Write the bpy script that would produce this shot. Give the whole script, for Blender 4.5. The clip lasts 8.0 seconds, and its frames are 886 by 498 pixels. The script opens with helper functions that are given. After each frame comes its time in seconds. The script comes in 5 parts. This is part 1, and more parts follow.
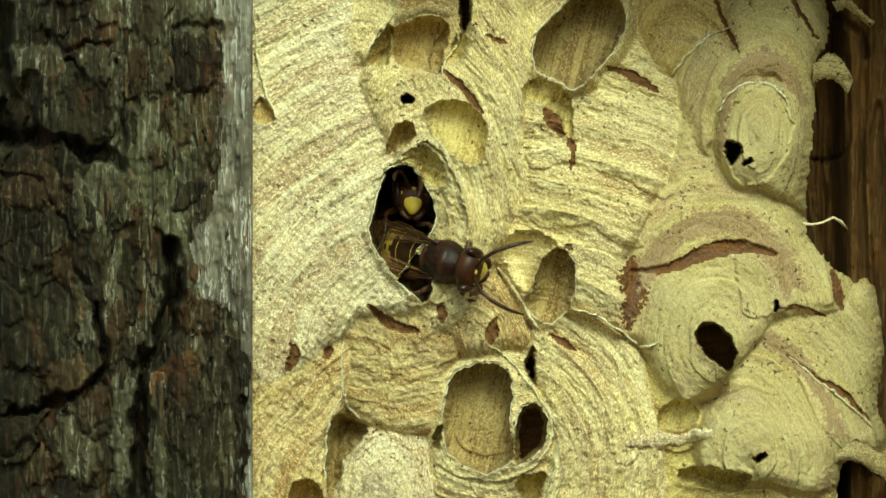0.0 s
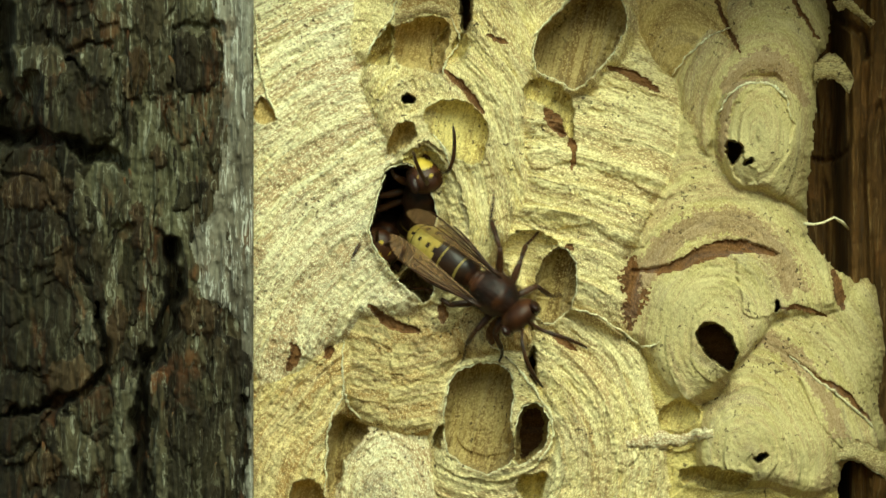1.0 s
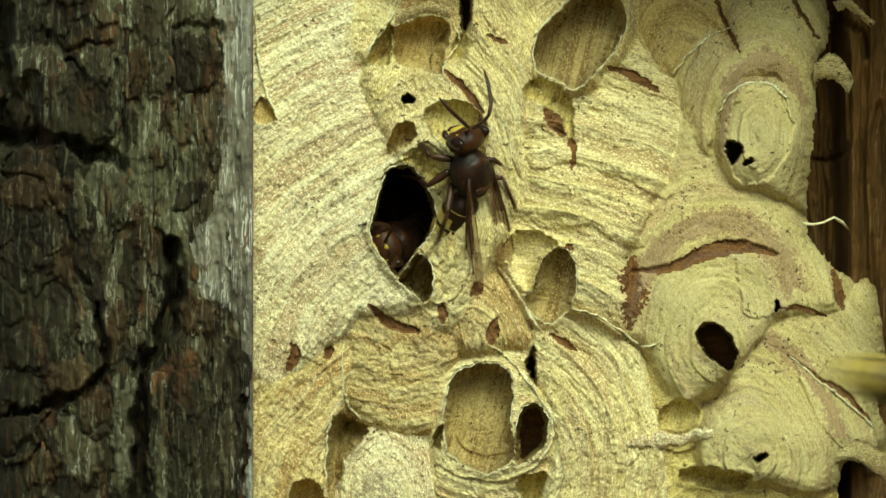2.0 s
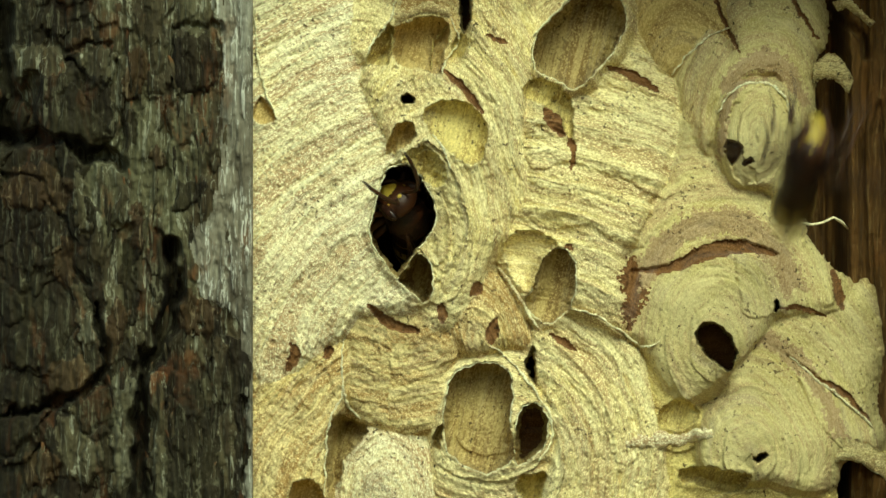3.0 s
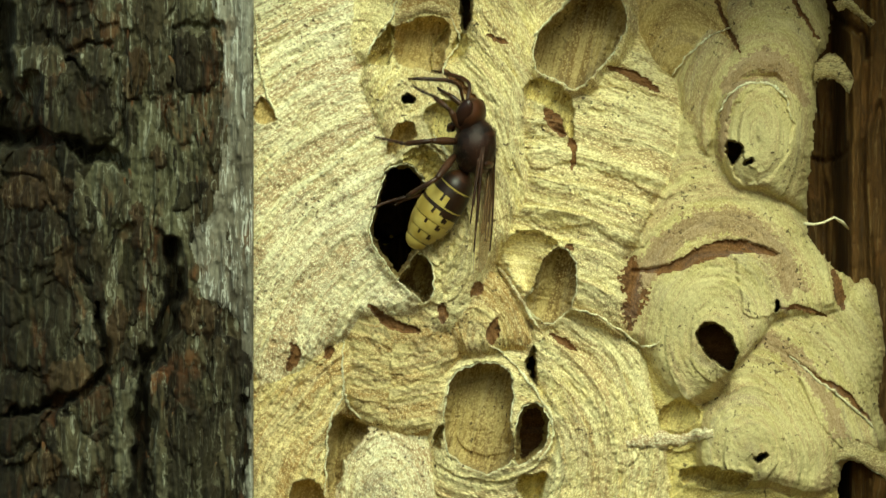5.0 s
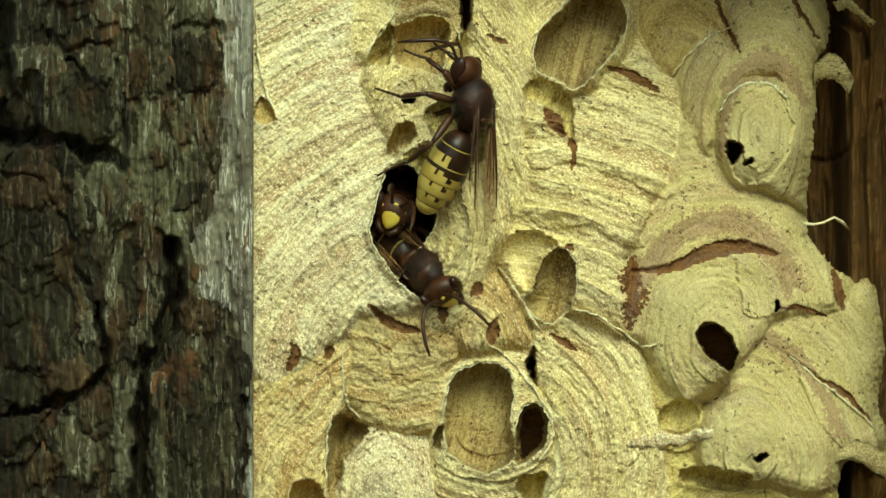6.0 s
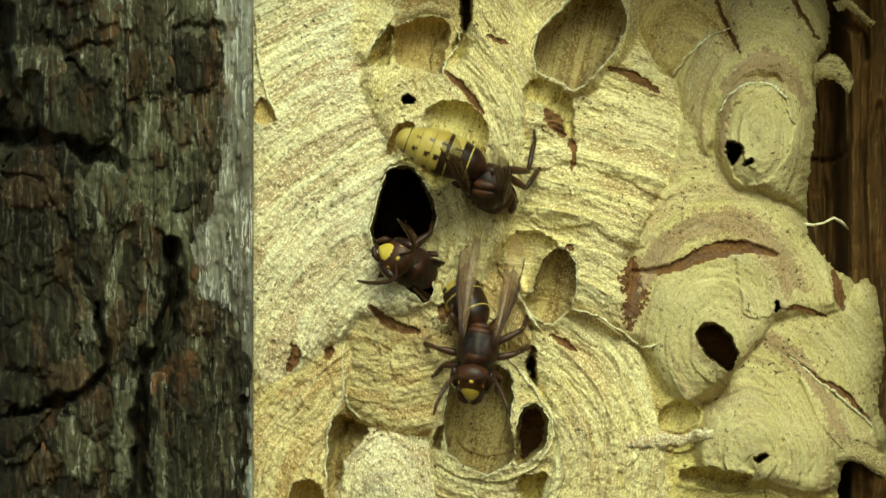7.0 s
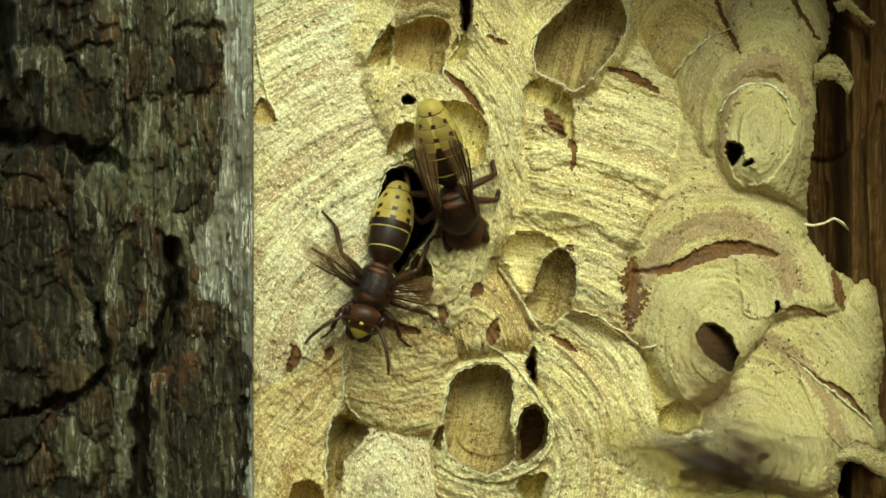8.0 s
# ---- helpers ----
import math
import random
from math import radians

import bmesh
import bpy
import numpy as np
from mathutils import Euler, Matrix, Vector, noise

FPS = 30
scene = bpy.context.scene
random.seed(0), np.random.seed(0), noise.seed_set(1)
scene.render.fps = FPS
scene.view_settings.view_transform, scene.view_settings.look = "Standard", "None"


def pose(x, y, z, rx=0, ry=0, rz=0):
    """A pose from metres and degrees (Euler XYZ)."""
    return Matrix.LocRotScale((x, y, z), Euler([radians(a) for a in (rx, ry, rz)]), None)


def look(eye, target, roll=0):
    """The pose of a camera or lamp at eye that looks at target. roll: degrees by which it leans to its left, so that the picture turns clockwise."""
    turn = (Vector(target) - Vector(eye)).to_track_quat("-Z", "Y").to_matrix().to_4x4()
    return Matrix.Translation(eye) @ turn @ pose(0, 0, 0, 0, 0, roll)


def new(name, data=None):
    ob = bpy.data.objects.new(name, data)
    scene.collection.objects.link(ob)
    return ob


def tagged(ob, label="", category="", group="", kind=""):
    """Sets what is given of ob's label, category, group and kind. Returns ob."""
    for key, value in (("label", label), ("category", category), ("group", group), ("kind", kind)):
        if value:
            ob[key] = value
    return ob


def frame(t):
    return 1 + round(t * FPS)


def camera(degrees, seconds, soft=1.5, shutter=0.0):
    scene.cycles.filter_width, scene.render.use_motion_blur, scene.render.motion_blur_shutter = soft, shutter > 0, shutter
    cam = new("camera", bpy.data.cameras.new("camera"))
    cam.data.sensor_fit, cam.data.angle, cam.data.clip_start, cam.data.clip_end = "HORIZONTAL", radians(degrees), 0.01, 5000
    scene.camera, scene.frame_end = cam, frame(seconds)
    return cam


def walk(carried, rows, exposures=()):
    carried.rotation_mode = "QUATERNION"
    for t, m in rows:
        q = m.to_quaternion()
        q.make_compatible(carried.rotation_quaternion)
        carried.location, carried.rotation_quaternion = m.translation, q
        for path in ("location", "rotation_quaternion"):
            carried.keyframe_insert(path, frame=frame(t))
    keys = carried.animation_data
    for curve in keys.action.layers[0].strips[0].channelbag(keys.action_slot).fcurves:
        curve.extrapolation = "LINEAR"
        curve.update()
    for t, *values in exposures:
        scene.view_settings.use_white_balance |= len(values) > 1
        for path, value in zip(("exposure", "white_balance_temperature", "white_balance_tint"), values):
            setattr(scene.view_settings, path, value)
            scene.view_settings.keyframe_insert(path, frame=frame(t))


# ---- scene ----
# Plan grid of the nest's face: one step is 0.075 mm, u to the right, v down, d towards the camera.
STEP = 0.000075
DIST = 0.841
MM = 0.001


def spot(u, v, d=0.0):
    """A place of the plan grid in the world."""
    y = -d * STEP
    k = (DIST + y) / DIST
    return Vector(((u - 784) * STEP * k, y, (441 - v) * STEP * k))


cam = camera(8.0, 8.0, soft=1.5, shutter=0.7)
TURN = 8.0 / 1568


def aim(du, dv):
    """The tripod head, off its mean by a hair."""
    return pose(0, -DIST, 0, 90 + dv * TURN, 0, du * TURN)


walk(cam, [(0.0, aim(-1.6, 0)), (0.5, aim(-1.6, -1)), (1.0, aim(0, 0)), (1.5, aim(0, 0)), (2.9, aim(-1, 0)), (3.5, aim(0, 0)),
           (4.0, aim(1.5, 0)), (4.5, aim(0.2, 0)), (6.0, aim(0, 0)), (6.5, aim(0, 0.2)), (7.0, aim(0, 0.8)), (7.5, aim(0, 0.5)), (8.0, aim(0.2, 1.6))],
     exposures=[(0.0, 0.0, 6380, -23), (8.0, 0.0, 6380, -23)])

# ---- light ----
SUN_FROM = Vector((0.14, -0.74, 0.68)).normalized()
world = bpy.data.worlds.new("sky")
scene.world = world
world.use_nodes = True
wn = world.node_tree.nodes
sky = wn.new("ShaderNodeTexSky")
sky.sky_type, sky.sun_disc, sky.dust_density = "NISHITA", False, 4.0
sky.sun_elevation = math.asin(SUN_FROM.z)
sky.sun_rotation = math.atan2(SUN_FROM.x, SUN_FROM.y)
world.node_tree.links.new(sky.outputs[0], wn["Background"].inputs[0])
wn["Background"].inputs[1].default_value = 0.105
sun = new("sun", bpy.data.lights.new("sun", "SUN"))
sun.data.energy, sun.data.angle, sun.data.color = 2.9, radians(30), (1.0, 0.94, 0.80)
sun.matrix_world = look(SUN_FROM * 3, (0, 0, 0))

# ---- materials ----
def shader(name, rough=0.8):
    m = bpy.data.materials.new(name)
    m.use_nodes = True
    nt = m.node_tree
    b = nt.nodes["Principled BSDF"]
    b.inputs["Roughness"].default_value = rough
    b.inputs["Specular IOR Level"].default_value = 0.25
    return m, nt, b


def link(nt, a, b):
    nt.links.new(a, b)


def noise_node(nt, vec, scale, detail=4.0, rough=0.6, dist=0.0):
    n = nt.nodes.new("ShaderNodeTexNoise")
    n.inputs["Scale"].default_value, n.inputs["Detail"].default_value = scale, detail
    n.inputs["Roughness"].default_value, n.inputs["Distortion"].default_value = rough, dist
    link(nt, vec, n.inputs["Vector"])
    return n.outputs["Fac"]


def stretched(nt, vec, sx, sy, sz=1.0, off=0.0):
    n = nt.nodes.new("ShaderNodeMapping")
    n.inputs["Scale"].default_value = (sx, sy, sz)
    n.inputs["Location"].default_value = (off, off * 0.7, off * 1.3)
    link(nt, vec, n.inputs["Vector"])
    return n.outputs[0]


def ramp(nt, fac, stops):
    n = nt.nodes.new("ShaderNodeValToRGB")
    els = n.color_ramp.elements
    while len(els) < len(stops):
        els.new(0.5)
    for e, (p, c) in zip(els, stops):
        e.position, e.color = p, (*c, 1.0) if len(c) == 3 else c
    link(nt, fac, n.inputs[0])
    return n.outputs[0]


def mix(nt, fac, a, b, mode="MIX"):
    n = nt.nodes.new("ShaderNodeMix")
    n.data_type, n.blend_type = "RGBA", mode
    for sock, val in ((n.inputs[0], fac), (n.inputs[6], a), (n.inputs[7], b)):
        if isinstance(val, (int, float)):
            sock.default_value = val
        elif isinstance(val, tuple):
            sock.default_value = (*val, 1.0)
        else:
            link(nt, val, sock)
    return n.outputs[2]


def bump(nt, b, height, strength, dist):
    n = nt.nodes.new("ShaderNodeBump")
    n.inputs["Strength"].default_value, n.inputs["Distance"].default_value = strength, dist
    link(nt, height, n.inputs["Height"])
    link(nt, n.outputs[0], b.inputs["Normal"])


def grey(v):
    return (v, v, v)


def paper_material(name, cream, yellow, tan, brown, bands=1.0, grain=1.0):
    """Chewed wood-pulp paper: soft bands along the growth lines, short fibres, and crumbly grains."""
    m, nt, b = shader(name, 0.9)
    pale = tuple(min(0.93, x * 1.19 + 0.02) for x in cream)
    uv = nt.nodes.new("ShaderNodeUVMap")
    uv.uv_map = "growth"
    g = uv.outputs[0]
    tc = nt.nodes.new("ShaderNodeTexCoord").outputs["Object"]
    wide = noise_node(nt, stretched(nt, g, 0.03, 0.30), 1.0, 3.0, 0.55, 0.5)
    fine = noise_node(nt, stretched(nt, g, 0.12, 0.9, 1.0, 7.0), 1.0, 4.0, 0.6, 0.8)
    ash = noise_node(nt, stretched(nt, g, 0.05, 0.42, 1.0, 12.0), 1.0, 4.0, 0.6, 0.8)
    streak = noise_node(nt, stretched(nt, g, 0.11, 1.5, 1.0, 17.0), 1.0, 4.0, 0.65, 1.0)
    fibre = noise_node(nt, stretched(nt, g, 1.0, 3.0, 1.0, 5.0), 1.0, 3.0, 0.6, 0.7)
    grit = noise_node(nt, stretched(nt, g, 2.6, 3.4, 1.0, 3.0), 1.0, 3.0, 0.7, 0.3)
    speck = noise_node(nt, stretched(nt, g, 4.2, 5.2, 1.0, 2.0), 1.0, 2.0, 0.7)
    blot = noise_node(nt, tc, 90.0, 4.0, 0.6)
    dots = noise_node(nt, stretched(nt, tc, 1, 1, 1, 3.0), 1700.0, 1.0, 0.5)
    where = noise_node(nt, stretched(nt, tc, 1, 1, 1, 8.0), 150.0, 3.0, 0.6)
    c = mix(nt, ramp(nt, blot, [(0.40, grey(0)), (0.66, grey(1))]), cream, yellow)
    c = mix(nt, ramp(nt, wide, [(0.50, grey(0)), (0.61, grey(min(1.0, 0.9 * bands)))]), c, tan)
    c = mix(nt, ramp(nt, wide, [(0.32, grey(0.8)), (0.44, grey(0))]), c, pale)
    c = mix(nt, ramp(nt, ash, [(0.53, grey(0)), (0.64, grey(min(1.0, 0.8 * bands)))]), c, mix(nt, 0.5, tan, tuple(0.5 * x + 0.14 for x in cream)))
    c = mix(nt, ramp(nt, fine, [(0.54, grey(0)), (0.68, grey(0.42 * bands))]), c, tan)
    c = mix(nt, ramp(nt, fine, [(0.28, grey(0.7)), (0.42, grey(0))]), c, pale)
    c = mix(nt, ramp(nt, streak, [(0.50, grey(0)), (0.64, grey(min(1.0, 0.7 * bands)))]), c, mix(nt, 0.25, tan, brown))
    c = mix(nt, ramp(nt, streak, [(0.30, grey(0.8)), (0.44, grey(0))]), c, pale)
    mask = ramp(nt, where, [(0.34, grey(0.3)), (0.58, grey(1))])
    strands = mix(nt, 1.0, ramp(nt, fibre, [(0.52, grey(0)), (0.66, grey(0.62 * grain))]), mask, "MULTIPLY")
    c = mix(nt, strands, c, mix(nt, 0.45, tan, brown))
    c = mix(nt, ramp(nt, fibre, [(0.28, grey(0.6)), (0.42, grey(0))]), c, pale)
    rough = mix(nt, 1.0, ramp(nt, grit, [(0.53, grey(0)), (0.66, grey(0.85 * grain))]), mask, "MULTIPLY")
    c = mix(nt, rough, c, mix(nt, 0.6, tan, brown))
    c = mix(nt, ramp(nt, speck, [(0.55, grey(0)), (0.68, grey(0.75 * grain))]), c, mix(nt, 0.7, tan, brown))
    c = mix(nt, ramp(nt, speck, [(0.36, grey(1.0)), (0.48, grey(0))]), c, pale)
    dark = mix(nt, 1.0, ramp(nt, dots, [(0.65, grey(0)), (0.70, grey(0.9))]), ramp(nt, where, [(0.42, grey(0)), (0.6, grey(1))]), "MULTIPLY")
    c = mix(nt, dark, c, (0.06, 0.035, 0.015))
    link(nt, c, b.inputs["Base Color"])
    hs = mix(nt, 0.5, grit, speck)
    hs = mix(nt, 0.25, hs, fibre)
    hs = mix(nt, 0.3, hs, streak)
    bump(nt, b, hs, 1.0, 0.00022 + 0.0003 * grain)
    return m


PAPER = paper_material("nest_paper", (0.80, 0.725, 0.475), (0.73, 0.62, 0.30), (0.50, 0.36, 0.195), (0.26, 0.145, 0.055), 1.2)
PAPER_HONEY = paper_material("honey_paper", (0.77, 0.68, 0.37), (0.69, 0.565, 0.21), (0.49, 0.35, 0.165), (0.26, 0.145, 0.055))
# Smooth yellower paper, darkened for the weaker light on the right lobes.
PAPER_SMOOTH_DIM = paper_material("dimmed_smooth_paper", (0.545, 0.47, 0.225), (0.485, 0.40, 0.14), (0.46, 0.33, 0.165), (0.24, 0.15, 0.065), 0.95, 0.5)
PAPER_GOLD = paper_material("golden_paper", (0.69, 0.58, 0.295), (0.60, 0.475, 0.165), (0.44, 0.28, 0.10), (0.22, 0.115, 0.038), 1.9)
PAPER_TAN = paper_material("tan_paper", (0.40, 0.29, 0.155), (0.37, 0.265, 0.12), (0.33, 0.22, 0.105), (0.20, 0.12, 0.055), 0.8, 0.8)
PAPER_YELLOW = paper_material("yellow_paper", (0.60, 0.50, 0.19), (0.52, 0.41, 0.12), (0.36, 0.26, 0.09), (0.18, 0.11, 0.035), 1.1, 0.6)
PAPER_WARM = paper_material("warm_paper", (0.55, 0.42, 0.17), (0.46, 0.33, 0.10), (0.32, 0.21, 0.07), (0.15, 0.09, 0.03), 0.9, 0.5)
# Browner inner paper, darkened further to hold the shade inside the cells.
PAPER_SHADED = paper_material("shaded_inner_paper", (0.44, 0.34, 0.14), (0.36, 0.265, 0.085), (0.25, 0.165, 0.06), (0.11, 0.065, 0.022), 1.7, 0.6)
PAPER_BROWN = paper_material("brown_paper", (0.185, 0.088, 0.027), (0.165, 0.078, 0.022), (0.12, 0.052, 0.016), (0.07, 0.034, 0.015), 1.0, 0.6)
LIP = paper_material("paper_edge", (0.80, 0.75, 0.52), (0.72, 0.66, 0.36), (0.60, 0.50, 0.28), (0.35, 0.25, 0.12), 0.5)


def bark_material(name, a, b_, c_, rust, pale):
    m, nt, b = shader(name, 0.85)
    tc = nt.nodes.new("ShaderNodeTexCoord").outputs["Object"]
    big = noise_node(nt, stretched(nt, tc, 1.0, 1.0, 0.55), 60.0, 5.0, 0.6, 0.5)
    mid = noise_node(nt, stretched(nt, tc, 1.0, 1.0, 0.16, 4.0), 260.0, 5.0, 0.65, 0.8)
    fine = noise_node(nt, stretched(nt, tc, 1.0, 1.0, 0.09, 9.0), 1250.0, 4.0, 0.7, 0.6)
    patch = noise_node(nt, stretched(nt, tc, 1.0, 1.0, 0.5, 2.0), 140.0, 4.0, 0.6, 0.6)
    col = mix(nt, ramp(nt, big, [(0.4, grey(0)), (0.62, grey(1))]), a, b_)
    col = mix(nt, ramp(nt, mid, [(0.42, grey(0.0)), (0.66, grey(0.9))]), col, c_)
    col = mix(nt, ramp(nt, patch, [(0.56, grey(0)), (0.66, grey(0.75))]), col, rust)
    lichen = noise_node(nt, stretched(nt, tc, 1.0, 1.0, 0.7, 6.0), 75.0, 4.0, 0.65)
    col = mix(nt, ramp(nt, lichen, [(0.56, grey(0)), (0.68, grey(0.5))]), col, mix(nt, 0.35, b_, pale))
    col = mix(nt, ramp(nt, fine, [(0.55, grey(0)), (0.63, grey(0.75))]), col, pale)
    col = mix(nt, ramp(nt, fine, [(0.26, grey(0.8)), (0.42, grey(0))]), col, (0.02, 0.015, 0.01))
    link(nt, col, b.inputs["Base Color"])
    bump(nt, b, mix(nt, 0.5, mid, fine), 0.8, 0.0012)
    return m


BARK = bark_material("bark", (0.017, 0.0105, 0.0035), (0.028, 0.023, 0.0085), (0.009, 0.006, 0.0028), (0.070, 0.027, 0.008), (0.115, 0.108, 0.066))
BARK_LIGHT = bark_material("grey_brown_bark", (0.052, 0.037, 0.0155), (0.105, 0.098, 0.052), (0.024, 0.016, 0.007), (0.13, 0.052, 0.016), (0.29, 0.285, 0.205))
BARK_RUST = bark_material("rust_brown_bark", (0.040, 0.020, 0.006), (0.050, 0.034, 0.012), (0.022, 0.012, 0.005), (0.13, 0.05, 0.013), (0.18, 0.14, 0.08))
BARK_EDGE = bark_material("weathered_bark_edge", (0.20, 0.18, 0.13), (0.40, 0.395, 0.32), (0.05, 0.038, 0.024), (0.12, 0.07, 0.035), (0.64, 0.64, 0.56))
ROT = bark_material("rotten_heartwood", (0.105, 0.048, 0.011), (0.135, 0.066, 0.015), (0.040, 0.021, 0.006), (0.14, 0.06, 0.015), (0.20, 0.125, 0.045))


def shell_material(name, dark, light, scale=500.0, rough=0.35, hairy=0.0, soft=0.13):
    m, nt, b = shader(name, rough)
    b.inputs["Specular IOR Level"].default_value = 0.28
    tc = nt.nodes.new("ShaderNodeTexCoord").outputs["Object"]
    n = noise_node(nt, tc, scale, 3.0, 0.55)
    f = noise_node(nt, tc, 5200.0, 2.0, 0.6)
    link(nt, mix(nt, ramp(nt, n, [(0.51 - soft, grey(0)), (0.51 + soft, grey(1))]), dark, light), b.inputs["Base Color"])
    bump(nt, b, f, 0.3 + hairy, 0.0001)
    return m


H_DARK = shell_material("dark_brown_chitin", (0.014, 0.007, 0.004), (0.03, 0.013, 0.006))
H_RED = shell_material("red_brown_chitin", (0.022, 0.008, 0.004), (0.066, 0.022, 0.007), 420.0, 0.42)
H_THORAX = shell_material("downy_thorax_chitin", (0.006, 0.0035, 0.0025), (0.028, 0.009, 0.004), 320.0, 0.45, 0.4, 0.10)
H_YELLOW = shell_material("yellow_chitin", (0.40, 0.285, 0.06), (0.50, 0.385, 0.105), 600.0)
H_FACE = shell_material("yellow_face", (0.56, 0.40, 0.05), (0.66, 0.50, 0.09), 600.0)
H_RUST = shell_material("rust_brown_chitin", (0.035, 0.012, 0.005), (0.105, 0.034, 0.010), 420.0, 0.45)
H_LEG = shell_material("brown_leg_chitin", (0.022, 0.010, 0.005), (0.06, 0.024, 0.010), 700.0)
H_EYE = shell_material("dark_eye", (0.012, 0.006, 0.004), (0.03, 0.012, 0.008), 400.0, 0.2)


def wing_material():
    m, nt, b = shader("amber_wing_membrane", 0.3)
    b.inputs["Base Color"].default_value = (0.20, 0.11, 0.05, 1)
    b.inputs["Alpha"].default_value = 0.5
    tc = nt.nodes.new("ShaderNodeTexCoord").outputs["Object"]
    f = noise_node(nt, stretched(nt, tc, 0.3, 1.0), 900.0, 3.0)
    link(nt, ramp(nt, f, [(0.3, (0.16, 0.085, 0.035)), (0.7, (0.32, 0.19, 0.085))]), b.inputs["Base Color"])
    return m


WING = wing_material()

# ---- geometry tools ----
def lattice(ix, iy, seed):
    h = (ix.astype(np.int64) * 374761393 + iy.astype(np.int64) * 668265263 + seed * 974634541) & 0xFFFFFFFF
    h = ((h ^ (h >> 13)) * 1274126177) & 0xFFFFFFFF
    return ((h ^ (h >> 16)) & 0xFFFF) / 65535.0


def vnoise(x, y, seed=0):
    ix, iy = np.floor(x), np.floor(y)
    fx, fy = x - ix, y - iy
    fx, fy = fx * fx * (3 - 2 * fx), fy * fy * (3 - 2 * fy)
    a, b = lattice(ix, iy, seed), lattice(ix + 1, iy, seed)
    c, d = lattice(ix, iy + 1, seed), lattice(ix + 1, iy + 1, seed)
    return (a + (b - a) * fx) * (1 - fy) + (c + (d - c) * fx) * fy


def fbm(x, y, seed=0, octaves=4, gain=0.5):
    out, amp, tot = 0.0, 1.0, 0.0
    for o in range(octaves):
        out = out + amp * vnoise(x * 2 ** o + 17.3 * o, y * 2 ** o - 9.1 * o, seed + o)
        tot, amp = tot + amp, amp * gain
    return out / tot - 0.5


def smoothed(poly, n=5, closed=True):
    """Catmull-Rom through the corners."""
    p = np.array(poly, float)
    k = len(p)
    out = []
    for i in range(k if closed else k - 1):
        q = [p[(i + j) % k] if closed else p[min(max(i + j, 0), k - 1)] for j in (-1, 0, 1, 2)]
        for s in range(n):
            t = s / n
            out.append(0.5 * ((2 * q[1]) + (q[2] - q[0]) * t + (2 * q[0] - 5 * q[1] + 4 * q[2] - q[3]) * t ** 2 + (3 * q[1] - q[0] - 3 * q[2] + q[3]) * t ** 3))
    if not closed:
        out.append(p[-1])
    return np.array(out)


def seg_dist(x, y, a, b):
    ax, ay = b[0] - a[0], b[1] - a[1]
    t = np.clip(((x - a[0]) * ax + (y - a[1]) * ay) / (ax * ax + ay * ay + 1e-9), 0, 1)
    return np.hypot(x - a[0] - t * ax, y - a[1] - t * ay), t


def outline_dist(x, y, poly):
    """Signed distance to an outline: negative inside."""
    d = np.full(np.shape(x), 1e9)
    inside = np.zeros(np.shape(x), bool)
    for i in range(len(poly)):
        a, b = poly[i], poly[(i + 1) % len(poly)]
        d = np.minimum(d, seg_dist(x, y, a, b)[0])
        cross = (a[1] > y) != (b[1] > y)
        inside ^= cross & (x < (b[0] - a[0]) * (y - a[1]) / (b[1] - a[1] + 1e-12) + a[0])
    return np.where(inside, -d, d)


def line_dist(x, y, line):
    """Distance to a polyline, and how far along it the nearest place lies (0 to 1)."""
    best, along = np.full(np.shape(x), 1e9), np.zeros(np.shape(x))
    n = len(line) - 1
    for i in range(n):
        d, t = seg_dist(x, y, line[i], line[i + 1])
        nearer = d < best
        along = np.where(nearer, (i + t) / n, along)
        best = np.minimum(best, d)
    return best, along


def step01(a, b, x):
    t = np.clip((x - a) / (b - a), 0, 1)
    return t * t * (3 - 2 * t)


def world_of(u, v, d):
    y = -d * STEP
    k = (DIST + y) / DIST
    return np.stack([(u - 784) * STEP * k, y, (441 - v) * STEP * k], -1)


def sheet(name, co, faces, mats, slots=None, uv=None, nor=None):
    """A mesh of quads out of a shared array of places."""
    used, inv = np.unique(faces, return_inverse=True)
    quads = inv.reshape(-1, 4).astype(np.int32)
    me = bpy.data.meshes.new(name)
    me.vertices.add(len(used))
    me.vertices.foreach_set("co", co[used].astype(np.float32).ravel())
    me.loops.add(quads.size)
    me.loops.foreach_set("vertex_index", quads.ravel())
    me.polygons.add(len(quads))
    me.polygons.foreach_set("loop_start", np.arange(len(quads), dtype=np.int32) * 4)
    me.polygons.foreach_set("use_smooth", np.ones(len(quads), bool))
    for m in mats:
        me.materials.append(m)
    if slots is not None:
        me.polygons.foreach_set("material_index", slots.astype(np.int32))
    if uv is not None:
        layer = me.uv_layers.new(name="growth")
        layer.data.foreach_set("uv", (uv if uv.ndim == 3 else uv[faces]).astype(np.float32).ravel())
    me.update(calc_edges=True)
    me.validate()
    if nor is not None and len(me.vertices) == len(used):
        me.normals_split_custom_set_from_vertices(nor[used].tolist())
    return me


def grid_normals(co, shape):
    """Normals of a whole sheet, so that its pieces shade as one."""
    g = co.reshape(*shape, 3)
    n = np.cross(np.gradient(g, axis=0), np.gradient(g, axis=1)).reshape(-1, 3)
    n /= np.linalg.norm(n, axis=1, keepdims=True) + 1e-20
    return n * np.where(n[:, 1:2] > 0, -1.0, 1.0)


def grid_faces(rows, cols):
    i = np.arange(rows * cols).reshape(rows, cols)
    return np.stack([i[:-1, :-1], i[1:, :-1], i[1:, 1:], i[:-1, 1:]], -1).reshape(-1, 4)


